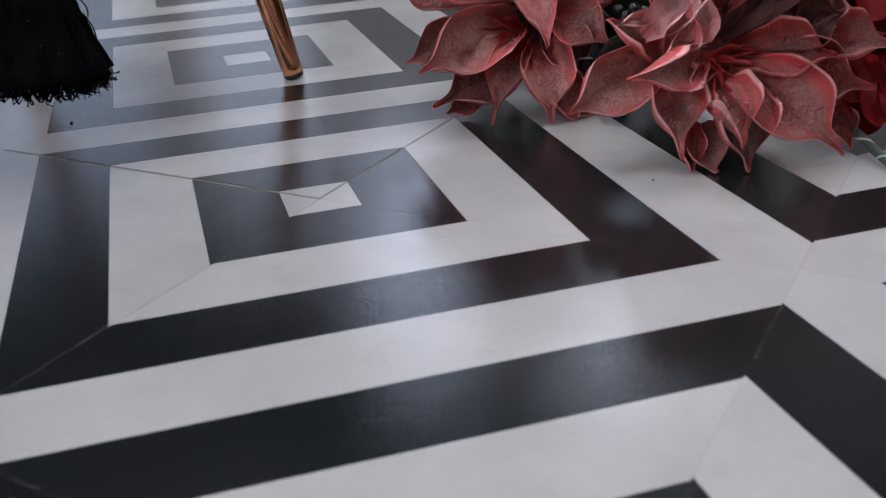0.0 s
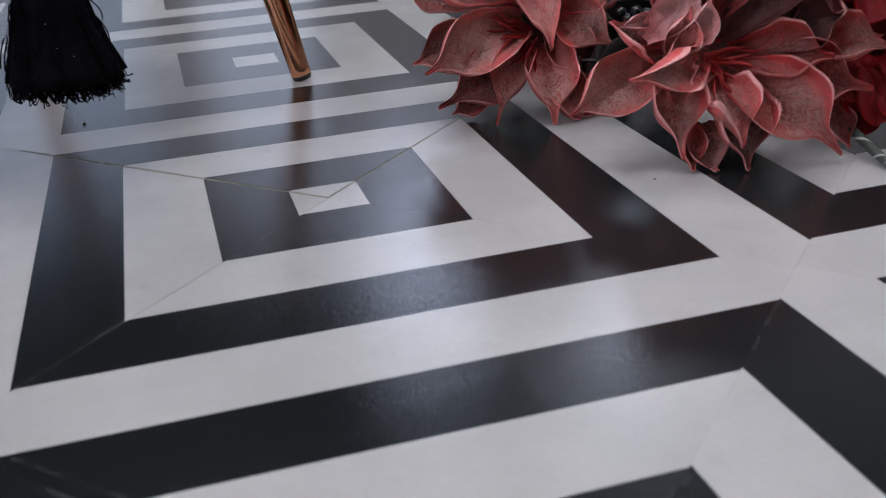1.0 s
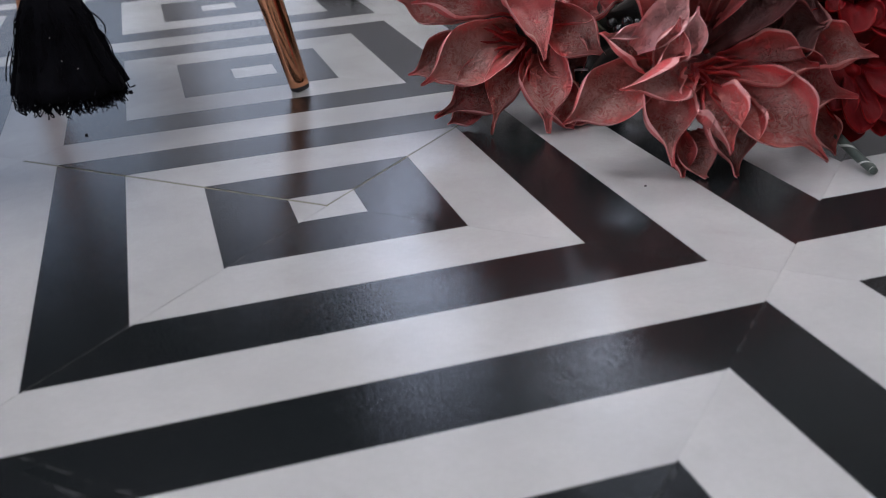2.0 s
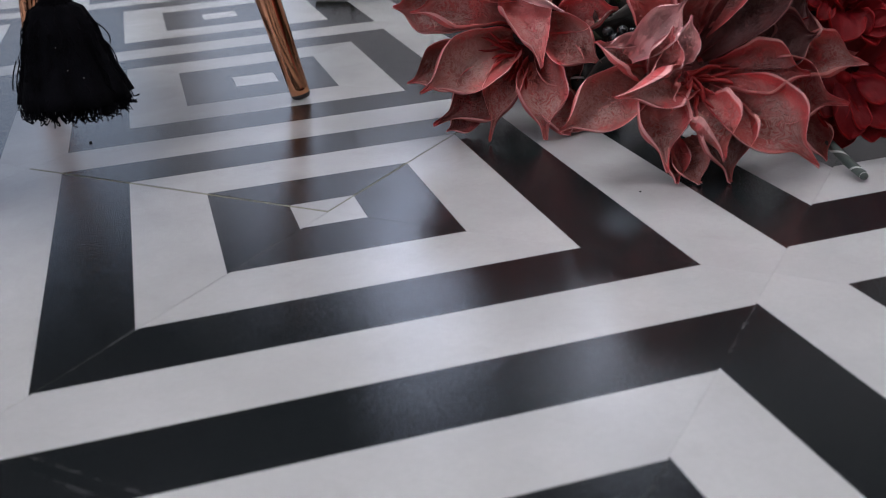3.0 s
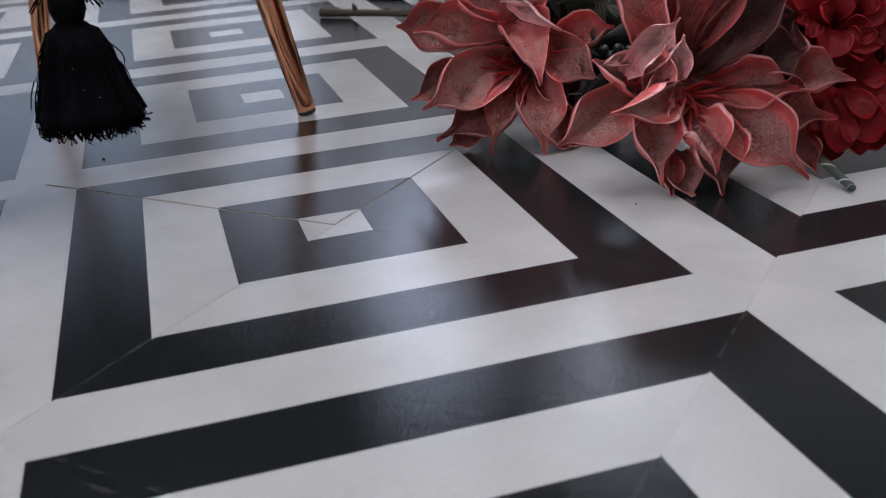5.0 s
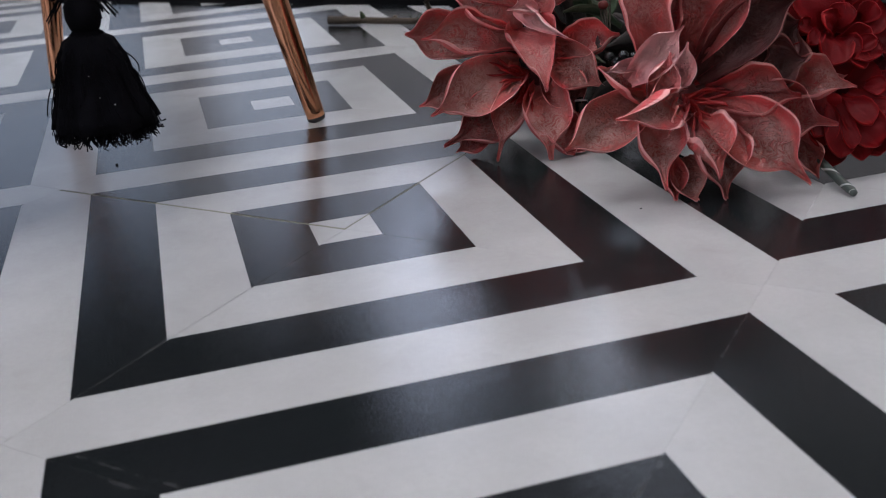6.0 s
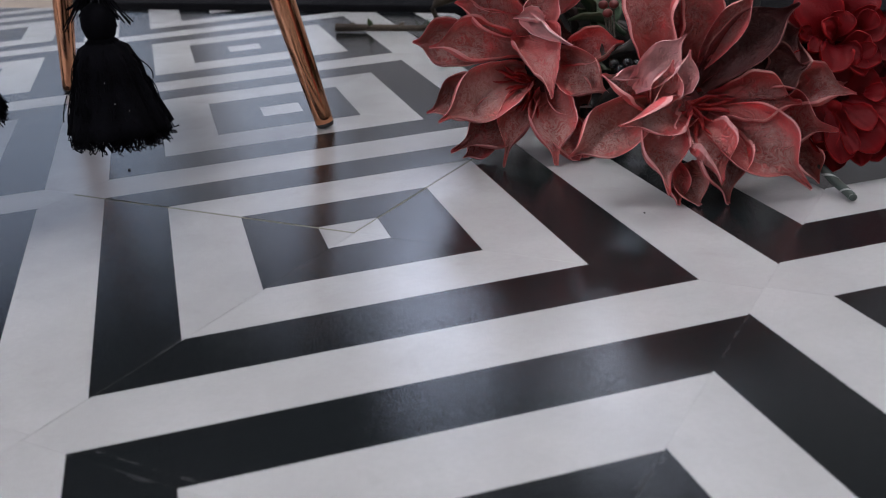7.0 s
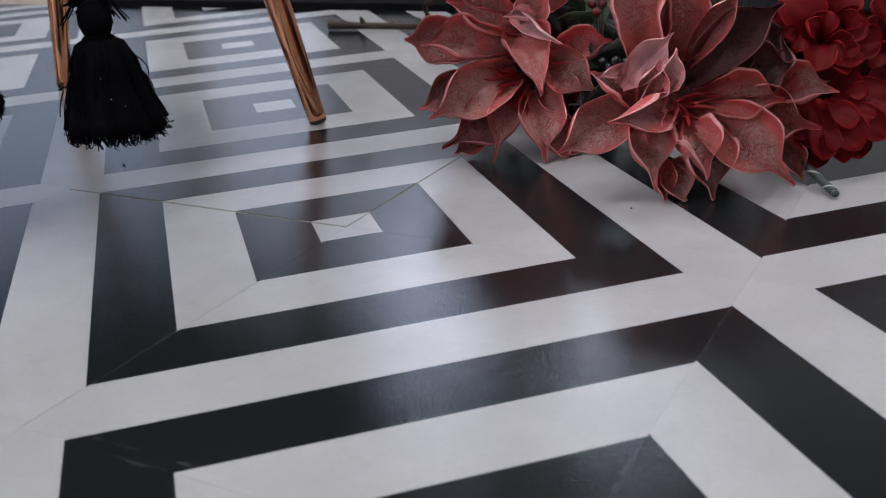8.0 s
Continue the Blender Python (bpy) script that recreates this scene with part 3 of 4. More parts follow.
rose = bloom((0.1896, 0.1182, 0.0676), "dusty rose artificial flower with pointed petals lying on the tiles", 1, 2.75, 4.7, 0.038)
petal(rose, (-28, 29, -14), (-106, 35, -18), 42, 0.35, 0, 0.04, DUSTY)
petal(rose, (-11, 26, -12), (-92, 26, 4), 37, 0.4, 8, 0.1, DUSTY)
petal(rose, (-25, -2, -20), (-94, -28, -12), 40, 0.35, 0, 0.08, DUSTY)
petal(rose, (-6, 7, -14), (-84, -39, 10), 47, 0.35, -6, 0.12, DUSTY)
petal(rose, (-8, -19, -22), (-73, -63, -6), 40, 0.35, 0, 0.06, MAROON, TAILED)
petal(rose, (-30, -43, -26), (-62, -67, -14), 23, 0.2, 0, 0, CORAL)
petal(rose, (1, -8, -14), (-27, -78, 6), 27, 0.4, 14, 0.12, DUSTY, TAILED)
petal(rose, (12, -10, -12), (18, -82, 10), 37, 0.35, 0, 0.14, DUSTY, TAILED)
petal(rose, (22, -26, -22), (38, -79, 2), 32, 0.3, 0, 0.05, CORAL)
petal(rose, (29, -44, -20), (56, -72, -8), 21, 0.3, 0, 0.05, CORAL)
petal(rose, (-3, 38, -2), (13, -20, 22), 43, 0.22, 0, 0.1, PINK, WEDGE)
petal(rose, (-7, 58, 2), (31, 25, 22), 16, 0.5, 35, 0.12, BLUSH, WEDGE)
petal(rose, (7, 49, 10), (-21, 47, 24), 13, 0.5, 10, 0.12, BLUSH)
petal(rose, (10, 41, -8), (-1, 78, 2), 32, 0.35, 0, 0.08, PINK)
petal(rose, (-4, 45, -12), (-70, 64, 8), 40, 0.45, 0, 0.08, DUSTY)
petal(rose, (-19, 62, -10), (-64, 76, -4), 25, 0.3, 0, 0.08, PINK)
petal(rose, (23, 16, -12), (77, 30, 4), 32, 0.45, -10, 0.06, CORAL)
petal(rose, (17, 25, -10), (64, -15, 8), 40, 0.45, 14, 0.12, DUSTY)
petal(rose, (17, 9, -22), (44, -39, -6), 38, 0.3, 0, 0.05, MAROON)
petal(rose, (-6, 58, -22), (-31, 106, -14), 44, 0.3, 0, 0.08, MAROON)
petal(rose, (12, 61, -22), (29, 101, -14), 44, 0.3, 0, 0.08, MAROON)
petal(rose, (-9, 64, -14), (-70, 106, -8), 54, 0.35, 0, 0.08, MAROON)
petal(rose, (1, 72, -16), (-40, 132, -12), 61, 0.35, 0, 0.08, MAROON)
petal(rose, (16, 72, -16), (8, 137, -12), 61, 0.35, 0, 0.08, MAROON)
# two shade-coloured petals fill the dark hollow behind the upper petals
petal(rose, (-3, 44, -24), (-40, 63, -22), 45, 0.3, 0, 0.05, SHADED_MAROON)
petal(rose, (10, 34, -24), (34, 43, -20), 40, 0.3, 0, 0.05, SHADED_MAROON)
large_rose = bloom((0.2571, -0.0339, 0.0712), "large dusty rose artificial flower with curled petals lying on the tiles", 2, -2.5, 0.2, 0.030)
petal(large_rose, (-28, -2, -16), (-92, -42, -4), 41, 0.4, 0, 0.1, DUSTY)
petal(large_rose, (-6, 0, -8), (-59, -21, 24), 29, 0.55, -18, 0.16, DUSTY)
petal(large_rose, (-10, -14, -4), (-20, -31, 22), 18, 0.4, -10, 0.1, DUSTY, WEDGE)
petal(large_rose, (-33, -3, -12), (-69, 19, 6), 23, 0.45, 12, 0.1, DUSTY)
petal(large_rose, (-45, 9, 6), (-11, 44, 32), 26, 0.3, 0, 0.14, BLUSH)
petal(large_rose, (-34, 20, 4), (-66, 12, 22), 10, 0.4, 0, 0.1, BLUSH)
petal(large_rose, (-28, -3, 12), (-21, 25, 34), 22, 0.25, 0, 0.14, PINK)
petal(large_rose, (-14, 3, 8), (-8, 33, 30), 18, 0.25, 0, 0.14, BLUSH)
petal(large_rose, (-16, 12, 10), (-38, -10, 28), 14, 0.5, 0, 0.14, PINK, WEDGE)
petal(large_rose, (-25, -13, -10), (-19, -71, 10), 32, 0.45, 0, 0.1, DUSTY, TAILED)
petal(large_rose, (-14, -43, -10), (-10, -84, 0), 17, 0.45, 0, 0.08, CORAL, TAILED)
petal(large_rose, (-2, -45, -10), (7, -85, 1), 24, 0.45, 12, 0.1, DUSTY, TAILED)
petal(large_rose, (-2, -17, -8), (17, -64, 20), 34, 0.42, -10, 0.14, DUSTY)
petal(large_rose, (11, -16, -12), (26, -83, 3), 36, 0.42, 0, 0.1, DUSTY, TAILED)
petal(large_rose, (13, -10, -10), (87, -66, 4), 43, 0.38, 6, 0.2, DUSTY, TAILED)
# maroon in place of dusty rose, painting in the shade on this petal
petal(large_rose, (16, -2, -10), (77, -5, 16), 38, 0.4, -8, 0.12, MAROON)
petal(large_rose, (50, -8, -20), (106, -23, 10), 41, 0.42, 6, 0.08, CORAL, TAILED)
petal(large_rose, (78, 11, -20), (120, 4, 8), 31, 0.45, -4, 0.08, DUSTY, TAILED)
petal(large_rose, (93, 4, -10), (117, 15, -2), 9, 0.4, 0, 0.08, PINK)
petal(large_rose, (77, -22, -26), (99, -61, -12), 22, 0.35, 0, 0.05, MAROON)
# three upper petals with the shadow that lies over them painted in
petal(large_rose, (18, 14, -10), (87, 25, 4), 40, 0.25, 0, 0.1, SHADED_MAROON)
petal(large_rose, (34, 16, -24), (88, 58, -20), 47, 0.3, 0, 0.05, SHADED_MAROON)
petal(large_rose, (8, 12, -8), (70, 65, 34), 37, 0.4, -10, 0.1, SHADED_MAROON)
petal(large_rose, (8, 28, 0), (38, 75, 44), 22, 0.4, -6, 0.1, CORAL)
petal(large_rose, (1, 29, -20), (-10, 98, 22), 40, 0.4, 0, 0.08, MAROON)
petal(large_rose, (-23, 27, -22), (-46, 104, -4), 44, 0.4, 0, 0.1, CORAL)
petal(large_rose, (31, 23, -14), (59, 42, -2), 11, 0.3, 0, 0.05, BLUSH)
petal(large_rose, (7, 10, -12), (36, 27, 8), 9, 0.3, 0, 0.06, STAMEN)
# dark fillers behind the heart, standing in for shade between petals
petal(large_rose, (11, 10, -26), (51, 55, -24), 47, 0.3, 0, 0.04, SHADED_MAROON)
petal(large_rose, (-4, 0, -28), (-26, -22, -24), 39, 0.3, 0, 0.04, SHADED_MAROON)


def red_bloom(centre, label):
    ob = new("red_flower")
    ob.matrix_world = pose(*centre, *FACING)
    ob["seed"] = 5
    bm = bmesh.new()
    lathe(bm, [(0.002, -0.024), (0.006, -0.022), (0.008, -0.016), (0.006, -0.008), (0.002, -0.004)], 16)
    part("flower_base", bm, SCARLET, ob, smooth=True)
    # back whorl in the darkened scarlet, so gaps between petals look shaded
    for k in range(8):
        a = k * math.tau / 8 + 0.3
        petal(ob, (6 * math.cos(a), 6 * math.sin(a), -22), (44 * math.cos(a), 38 * math.sin(a), -20 + 5 * (k % 2)), 34, 0.25, 0, 0.08, SHADED_SCARLET, ROUNDED)
    return tagged(ob, label, "flower", "artificial flowers on the floor")


scarlet = red_bloom((0.3792, -0.0264, 0.0987), "full scarlet artificial flower with rounded overlapping petals")
petal(scarlet, (0, -2, -12), (-21, 40, -2), 38, 0.3, 0, 0.18, SCARLET, ROUNDED)
petal(scarlet, (3, 0, -12), (-7, -26, 12), 27, 0.4, 0, 0.25, SCARLET, ROUNDED)
petal(scarlet, (11, -11, -6), (33, -17, 14), 21, 0.4, -10, 0.2, SCARLET, ROUNDED)
petal(scarlet, (11, -6, -8), (27, 4, 8), 22, 0.4, 12, 0.2, SCARLET, ROUNDED)
petal(scarlet, (8, 8, -12), (42, 17, 0), 28, 0.3, 0, 0.15, SCARLET, ROUNDED)
petal(scarlet, (9, 16, -14), (27, 47, -4), 34, 0.3, 0, 0.15, SCARLET, ROUNDED)
petal(scarlet, (-2, -11, -6), (-34, -11, 8), 13, 0.3, -20, 0.15, SCARLET, ROUNDED)
petal(scarlet, (-2, -14, -6), (-31, -23, 10), 15, 0.3, 10, 0.15, SCARLET, ROUNDED)
petal(scarlet, (4, -3, -8), (14, -22, 10), 21, 0.4, 0, 0.25, SCARLET, ROUNDED)
petal(scarlet, (1, 10, -14), (-37, 18, -12), 31, 0.3, 0, 0.1, SCARLET, ROUNDED)
petal(scarlet, (22, 5, -14), (55, -1, -6), 27, 0.3, 0, 0.15, SCARLET, ROUNDED)
petal(scarlet, (1, 3, -6), (-11, 14, 10), 18, 0.4, 20, 0.2, SCARLET, ROUNDED)
petal(scarlet, (15, -8, 2), (29, -7, 16), 13, 0.4, 10, 0.2, SCARLET, ROUNDED)
petal(scarlet, (12, -16, 0), (20, -28, 14), 14, 0.4, -12, 0.2, SCARLET, ROUNDED)
petal(scarlet, (-13, 7, -4), (-28, 4, 8), 13, 0.3, 0, 0.15, SCARLET, ROUNDED)
petal(scarlet, (-10, 2, 2), (-22, -10, 14), 12, 0.3, 0, 0.2, SCARLET, ROUNDED)
petal(scarlet, (22, 12, -2), (31, 22, 8), 17, 0.3, 0, 0.15, SCARLET, ROUNDED)
petal(scarlet, (5, 7, -4), (10, 23, 6), 20, 0.4, -15, 0.2, SCARLET, ROUNDED)
scarlet = red_bloom((0.3706, -0.053, 0.0558), "drooping scarlet artificial flower with long rounded petals")
petal(scarlet, (3, 3, -12), (26, -36, 8), 27, 0.3, 0, 0.14, SCARLET, ROUNDED)
petal(scarlet, (-2, -1, -12), (-3, -45, 10), 24, 0.3, 0, 0.14, SCARLET, ROUNDED)
petal(scarlet, (11, -5, -14), (16, -46, 2), 19, 0.3, 0, 0.1, SCARLET, ROUNDED)
petal(scarlet, (-8, 4, -14), (-18, -36, 6), 22, 0.3, 0, 0.1, SCARLET, ROUNDED)
petal(scarlet, (11, 7, -12), (48, -27, 2), 24, 0.3, 0, 0.12, SCARLET, ROUNDED)
petal(scarlet, (21, 18, -14), (55, -2, 0), 26, 0.3, 0, 0.1, SCARLET, ROUNDED)
petal(scarlet, (-5, -16, -16), (-4, -50, -6), 22, 0.3, 0, 0.08, SCARLET, ROUNDED)
petal(scarlet, (21, -13, -16), (31, -42, -2), 22, 0.3, 0, 0.08, SCARLET, ROUNDED)
petal(scarlet, (13, 13, -16), (34, 20, -4), 26, 0.3, 0, 0.1, SCARLET, ROUNDED)
petal(scarlet, (-1, 9, -16), (-23, -10, -4), 26, 0.3, 0, 0.1, SCARLET, ROUNDED)
petal(scarlet, (10, 1, -8), (19, -21, 12), 19, 0.4, 0, 0.18, SCARLET, ROUNDED)
petal(scarlet, (-14, -13, -4), (-22, -29, 10), 13, 0.3, 0, 0.15, SCARLET, ROUNDED)
petal(scarlet, (3, -18, 0), (4, -38, 14), 13, 0.3, 0, 0.18, SCARLET, ROUNDED)
petal(scarlet, (23, -2, -4), (37, -13, 8), 15, 0.3, 0, 0.15, SCARLET, ROUNDED)
petal(scarlet, (22, 12, -6), (33, 7, 6), 14, 0.3, 0, 0.15, SCARLET, ROUNDED)
petal(scarlet, (7, 11, -18), (-3, 26, -10), 31, 0.3, 0, 0.1, SCARLET, ROUNDED)
scarlet = red_bloom((0.4489, -0.0188, 0.08), "dark scarlet artificial flower at the edge of the bunch")
petal(scarlet, (1, 14, -10), (-17, 25, 4), 19, 0.3, 0, 0.15, SCARLET, ROUNDED)
petal(scarlet, (3, 11, -10), (17, 30, 0), 23, 0.3, 0, 0.15, SCARLET, ROUNDED)
petal(scarlet, (2, 6, -8), (-16, -12, 8), 18, 0.4, 0, 0.2, SCARLET, ROUNDED)
petal(scarlet, (5, 6, -8), (20, -8, 6), 23, 0.3, 0, 0.15, SCARLET, ROUNDED)
petal(scarlet, (4, -9, -12), (-12, -35, 4), 21, 0.3, 0, 0.15, SCARLET, ROUNDED)
petal(scarlet, (7, -14, -12), (17, -44, 0), 24, 0.3, 0, 0.15, SCARLET, ROUNDED)
petal(scarlet, (5, -23, -14), (-2, -54, 0), 20, 0.3, 0, 0.12, SCARLET, ROUNDED)
petal(scarlet, (10, 19, -14), (2, 50, -6), 28, 0.3, 0, 0.12, SCARLET, ROUNDED)
petal(scarlet, (1, 3, -4), (4, 9, 10), 16, 0.4, 0, 0.2, SCARLET, ROUNDED)


def lone(name, base, tip, width, mat, label, category, roll=0, cup=0.3, lift=0.1, seed=0, shape=POINTED):
    ob = part(name, petal_mesh(base, tip, width, cup, roll, lift, 0.0, shape, 0.04, seed=seed, placed=Matrix()), mat, smooth=True)
    return tagged(ob, label, category)


lone("leaf", (0.2761, 0.1746, 0.0821), (0.2612, 0.2020, 0.1393), 0.062, LEAF, "dull green artificial leaf behind the pink flowers", "leaf", seed=81, shape=ROUNDED)
lone("leaf", (0.2896, 0.1515, 0.0881), (0.2389, 0.1609, 0.1069), 0.024, LEAF, "dull green artificial leaf behind the pink flowers", "leaf", seed=82, shape=ROUNDED)
lone("leaf", (0.30, 0.10, 0.05), (0.312, 0.07, 0.165), 0.050, LEAF, "dull green artificial leaf behind the pink flowers", "leaf", seed=83)
lone("leaf", (0.2444, 0.1647, 0.0926), (0.2316, 0.1684, 0.1207), 0.024, DARK_LEAF, "curled grey brown artificial leaf filling a dark spot among the flowers", "leaf", seed=84)
# next four dark leaves are added to stand for the shaded gap between roses
lone("leaf", (0.300, 0.125, 0.05), (0.225, 0.095, 0.028), 0.052, DARK_LEAF, "curled grey brown artificial leaf filling a dark spot among the flowers", "leaf", seed=85)
lone("leaf", (0.295, 0.135, 0.05), (0.240, 0.090, 0.085), 0.050, DARK_LEAF, "curled grey brown artificial leaf filling a dark spot among the flowers", "leaf", seed=86)
lone("leaf", (0.30, 0.06, 0.05), (0.246, 0.012, 0.012), 0.048, DARK_LEAF, "curled grey brown artificial leaf filling a dark spot among the flowers", "leaf", seed=87)
lone("leaf", (0.275, 0.075, 0.02), (0.222, 0.080, 0.030), 0.05, DARK_LEAF, "curled grey brown artificial leaf filling a dark spot among the flowers", "leaf", seed=89)
# four leaves added out of sight to keep window glow off the tiles
lone("leaf", (0.268, 0.215, 0.03), (0.256, 0.215, 0.225), 0.066, DARK_LEAF, "upright dark leaf added behind the flowers to block reflected window light", "leaf", seed=91)
lone("leaf", (0.305, 0.205, 0.012), (0.300, 0.200, 0.235), 0.095, DARK_LEAF, "upright dark leaf added behind the flowers to block reflected window light", "leaf", seed=92)
lone("leaf", (0.355, 0.130, 0.010), (0.365, 0.130, 0.170), 0.085, DARK_LEAF, "upright dark leaf added behind the flowers to block reflected window light", "leaf", seed=93)
lone("leaf", (0.400, 0.150, 0.010), (0.415, 0.150, 0.170), 0.085, DARK_LEAF, "upright dark leaf added behind the flowers to block reflected window light", "leaf", seed=94)
lone("leaf", (0.33, 0.05, 0.05), (0.345, -0.01, 0.062), 0.060, DARK_LEAF, "curled grey brown artificial leaf filling a dark spot among the flowers", "leaf", seed=88)
rng = random.Random(21)
for i in range(12):     # foliage under and behind the blooms
    x, y = rng.uniform(0.20, 0.36), rng.uniform(0.11, 0.24)
    a, z = rng.uniform(0.2, 2.2), rng.uniform(0.006, 0.05)
    reach = rng.uniform(0.07, 0.11)
    lone("leaf", (x, y, z), (x + reach * math.cos(a), y + reach * math.sin(a), z + rng.uniform(0.0, 0.05)), rng.uniform(0.035, 0.05), LEAF if i % 3 == 0 else DARK_LEAF,
         "dark artificial leaf lying under the flowers", "leaf", rng.uniform(-30, 30), seed=200 + i)


def beads(name, centres, radius, mat, label, category, stalk_to):
    ob = new(name)
    for c in centres:
        bm = bmesh.new()
        bmesh.ops.create_uvsphere(bm, u_segments=14, v_segments=9, radius=radius, matrix=Matrix.Translation(c) @ Matrix.Diagonal((1, 1, 0.85, 1)))
        part("berry", bm, mat, ob, smooth=True)
        bm = bmesh.new()
        a, b = Vector(c), Vector(stalk_to)
        tube(bm, [a, a.lerp(b, 0.5) + Vector((0, 0, 0.004)), b], [0.0009] * 3, 6)
        part("stalk", bm, BARK, ob, smooth=True)
    return tagged(ob, label, category)


beads("berry_sprig", ((0.2658, 0.1345, 0.1132), (0.2654, 0.1428, 0.1195), (0.2723, 0.1357, 0.1201), (0.2739, 0.1485, 0.1252)), 0.0046, BERRY, "sprig of dark red artificial berries", "berries", (0.265, 0.12, 0.04))
beads("bead_sprig", ((0.2470, 0.0813, 0.0805), (0.2495, 0.0736, 0.0768), (0.2537, 0.0694, 0.0827), (0.2579, 0.0657, 0.0763), (0.2488, 0.0768, 0.0706), (0.2548, 0.0699, 0.0712), (0.2659, 0.0760, 0.0790)), 0.0044, BEAD, "sprig of glossy black artificial berries", "berries", (0.285, 0.09, 0.04))


def stem(name, points, radii, mat, label, category, sides=14):
    bm = bmesh.new()
    tube(bm, points, radii, sides)
    return tagged(part(name, bm, mat, smooth=True), label, category)


stem("flower_stem", [(0.3465, -0.110, 0.0040), (0.3475, -0.106, 0.0044), (0.3485, -0.088, 0.008), (0.348, -0.062, 0.017), (0.345, -0.03, 0.028), (0.335, 0.02, 0.03), (0.32, 0.09, 0.028)],
     [0.0026, 0.0032, 0.0033, 0.0033, 0.0034, 0.0034, 0.0034], TAPE, "flower stem wound in green florist's tape", "stem")

stem("grey_stub", [(0.2301, 0.1047, 0.0190), (0.2298, 0.1035, 0.0294), (0.2278, 0.0980, 0.0419)], [0.0046, 0.0048, 0.0050], DARK_LEAF, "short grey plastic stub between the flowers", "stub")
stem("white_ring", [(0.2277, 0.0978, 0.0413), (0.2279, 0.0983, 0.0426)], [0.0056, 0.0056], FRAME, "thin white ring round the grey stub", "ring")

# ---- bare twig behind the flowers ----
twig = tagged(new("twig"), "bare brown twig with green moss lying behind the flowers", "twig")
bm = bmesh.new()
tube(bm, [(0.146, 0.878, 0.0075), (0.19, 0.845, 0.0068), (0.25, 0.776, 0.0085), (0.30, 0.735, 0.012), (0.36, 0.69, 0.016), (0.42, 0.62, 0.02), (0.47, 0.52, 0.02), (0.50, 0.42, 0.016)], [0.0066, 0.0052, 0.0048, 0.0060, 0.0055, 0.0064, 0.006, 0.006], 10)
part("branch", bm, BARK, twig, smooth=True)
bm = bmesh.new()
tube(bm, [(0.283, 0.750, 0.012), (0.273, 0.757, 0.026), (0.270, 0.760, 0.036), (0.276, 0.758, 0.046), (0.30, 0.748, 0.053), (0.34, 0.735, 0.060), (0.39, 0.72, 0.062)], [0.0036, 0.0034, 0.0042, 0.0075, 0.0085, 0.007, 0.006], 10)
part("side_shoot", bm, BARK, twig, smooth=True)
for x, y, dx, dz in ((0.193, 0.842, -0.004, 0.013), (0.165, 0.864, 0.006, 0.006), (0.228, 0.802, 0.007, 0.008)):
    bm = bmesh.new()
    tube(bm, [(x, y, 0.008), (x + dx * 0.5, y, 0.008 + dz * 0.6), (x + dx, y - 0.002, 0.008 + dz)], [0.0048, 0.0036, 0.001], 8)
    part("bud", bm, MOSS if dz > 0.01 else BARK, twig, smooth=True)
rng = random.Random(11)
bm = bmesh.new()
for i in range(140):
    t = rng.random()
    p = Vector((0.25, 0.776, 0.010)).lerp(Vector((0.42, 0.62, 0.022)), t)
    d = Vector((rng.uniform(-1, 1), rng.uniform(-1, 1), rng.uniform(0.1, 1))).normalized()
    tube(bm, [p, p + d * 0.008, p + d * 0.015 + Vector((0, 0, -0.002))], [0.0009, 0.0007, 0.0003], 4)
tagged(part("moss", bm, MOSS, twig), kind="stuff")

# ---- crumb of dirt ----
bm = bmesh.new()
bmesh.ops.create_icosphere(bm, subdivisions=2, radius=0.0015)
for v in bm.verts:
    v.co *= 1 + 0.35 * noise.noise(v.co * 1100)
    v.co.z *= 0.55
crumb = tagged(part("dirt_crumb", bm, RUBBER, m=pose(-0.164, 0.264, 0.0007), smooth=True), "small dark crumb of dirt on a tile", "crumb")
copy_thing(crumb, pose(0.2055, -0.0607, 0.0004, 0, 0, 40) @ Matrix.Diagonal((0.55, 0.55, 0.55, 1)))

# ---- tiled floor: every tile a piece of its own ----
floor = tagged(part("floor", box_mesh(-2.1, -1.2, -0.014, 1.5, EDGE, -0.0003), GROUT, m=ROOM), "floor of black and white striped glazed tiles in nested squares", "floor", kind="structure")


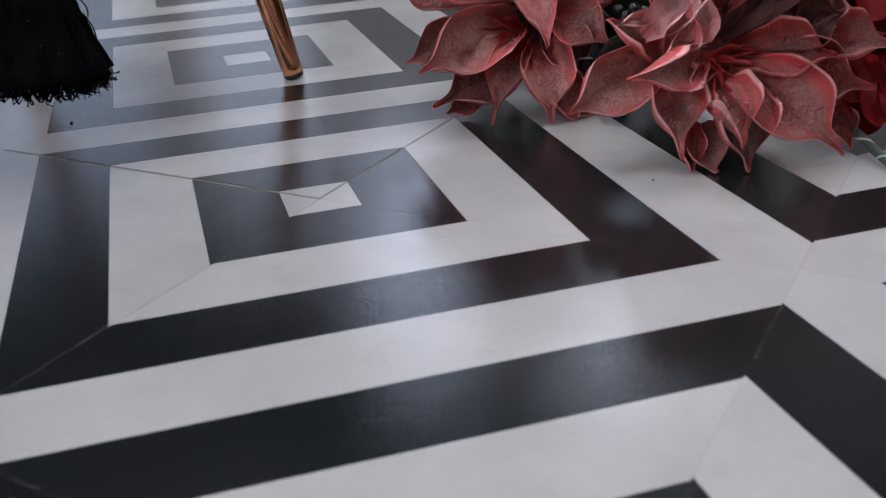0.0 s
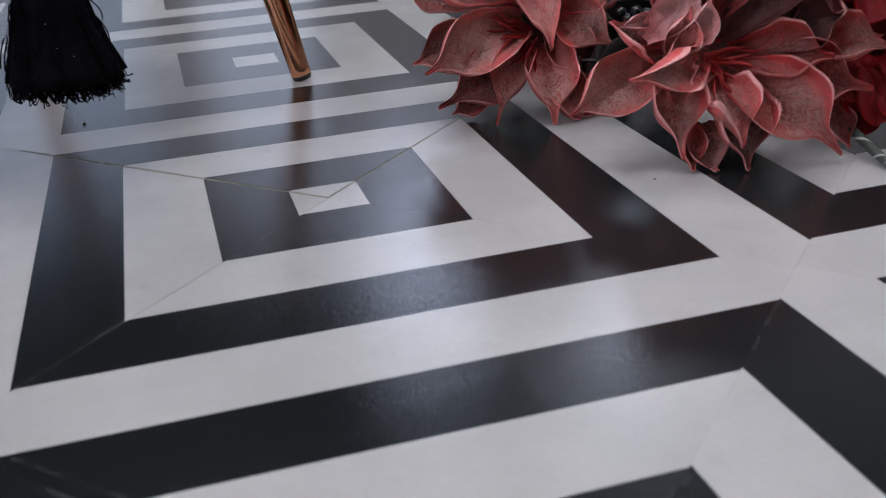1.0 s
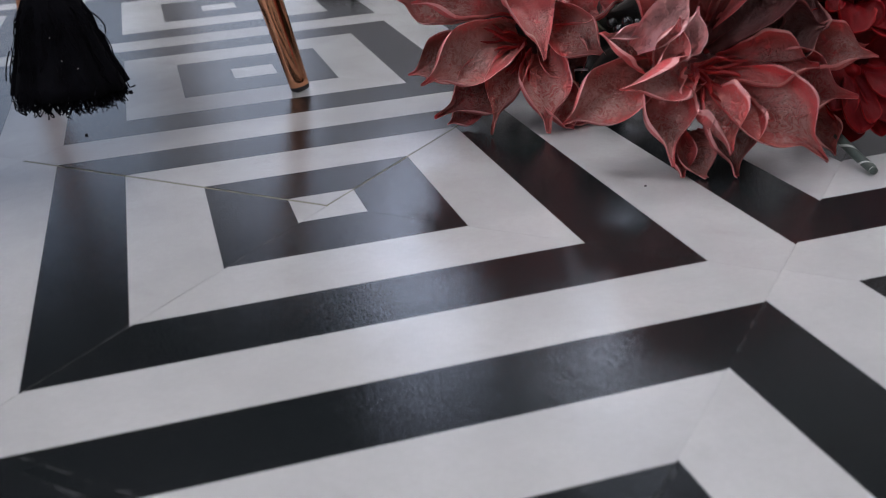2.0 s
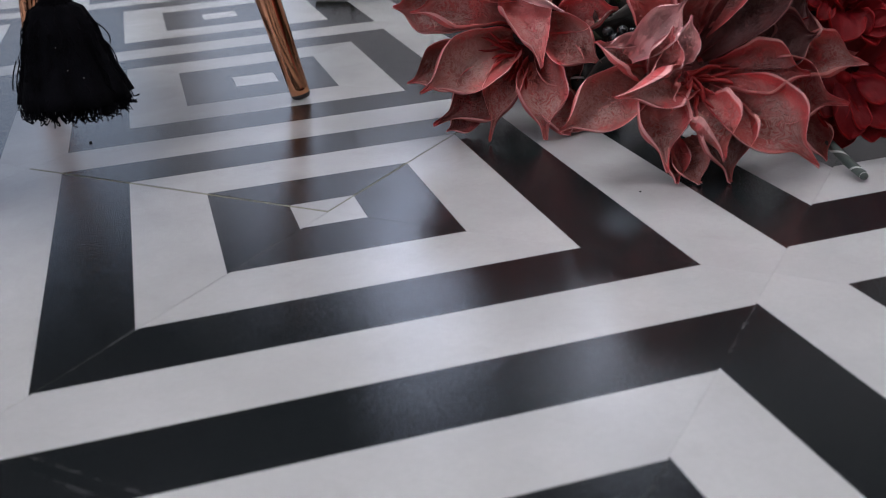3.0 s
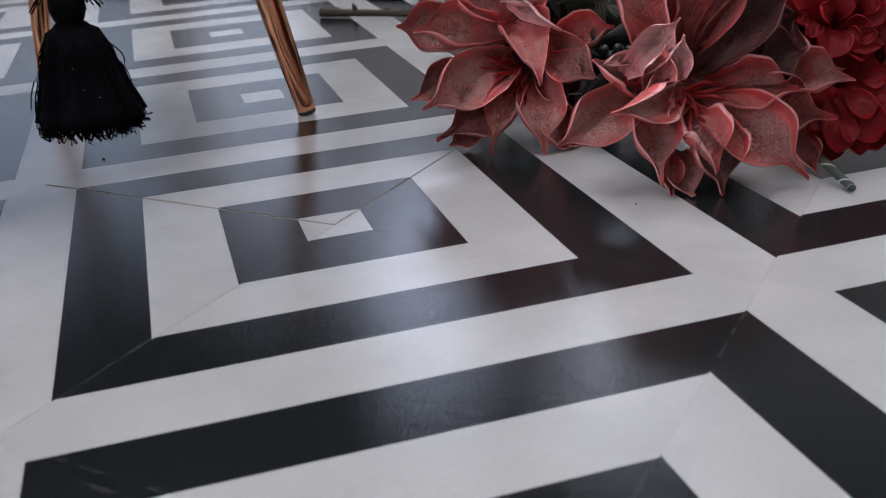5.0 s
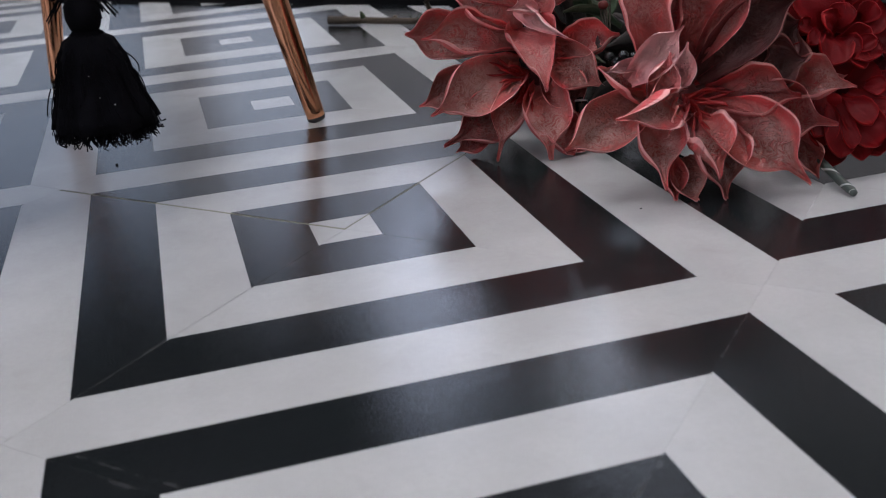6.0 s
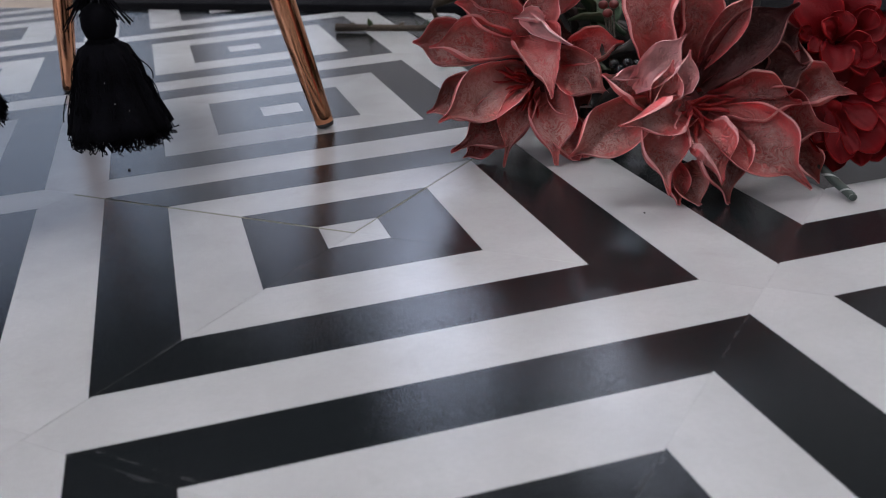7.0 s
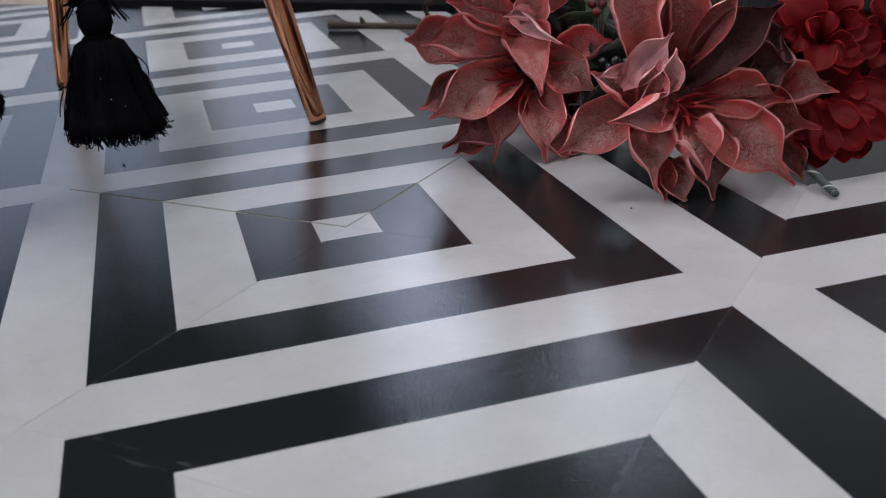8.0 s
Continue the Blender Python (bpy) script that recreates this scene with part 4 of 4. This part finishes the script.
def tile_mesh(longer=0.0):
    """A square tile standing on its corner; longer: by how much one side has been cut longer."""
    half = P / 2 - 0.00002
    bm = bmesh.new()
    for r, z in ((half, -0.010), (half, -0.0002), (half - 0.0001, 0.0)):
        for x, y, k in ((r, 0, 0), (0, r, 0), (-r, 0, longer), (0, -r, longer)):
            bm.verts.new((x - k, y - k, z))
    bm.verts.ensure_lookup_table()
    for k in range(2):
        for i in range(4):
            a, b = 4 * k + i, 4 * k + (i + 1) % 4
            bm.faces.new([bm.verts[q] for q in (a, b, b + 4, a + 4)])
    bm.faces.new([bm.verts[q] for q in (8, 9, 10, 11)])
    me = bpy.data.meshes.new("tile")
    bm.to_mesh(me)
    bm.free()
    me.materials.append(TILES)
    return me


tile_data, long_tile = tile_mesh(), tile_mesh(0.00525)
# the rows of tiles have slipped a millimetre or two along their joints; one joint stands open
SLIP = {3: 0.0018, 1: -0.0004, -1: 0.0006, -3: 0.0010}
rng = random.Random(4)
to_floor = ROOM.inverted()
for kind in ("h", "v"):
    for i in range(-5, 7):
        for j in range(-5, 7):
            x, y = (i * P, (j + 0.5) * P) if kind == "h" else ((i + 0.5) * P, j * P)
            s, u = (x + y) / math.sqrt(2), (x - y) / math.sqrt(2)
            if s > EDGE - TILE * 0.4 or s < -1.2 or u < -2.0 or u > 1.4:
                continue
            row = round(2 * (x - y) / P)
            slip = SLIP.get(row, rng.uniform(-0.0001, 0.0001))
            if row == -1 and x + y < 0:
                slip -= 0.0019
            if row == 1 and x + y < 0:
                slip += 0.0007
            apart = 0.0013 if row == -1 and x + y > 0 else 0.0002 if row == -1 else 0.00006 if row < 0 else 0.0
            dx, dy = slip - apart, slip + apart
            if kind == "v" and (i, j) == (-1, -1):      # laid a little off, beside a tile cut longer
                dx -= 0.0105
            tile = new("tile", long_tile if kind == "h" and (i, j) == (0, -1) else tile_data)
            tile.parent = floor
            tile.matrix_basis = to_floor @ pose(x + dx, y + dy, -0.0001 if row == 1 and x + y < 0 else rng.uniform(-0.00003, 0.0), 0, 0, 0 if kind == "h" else 90)
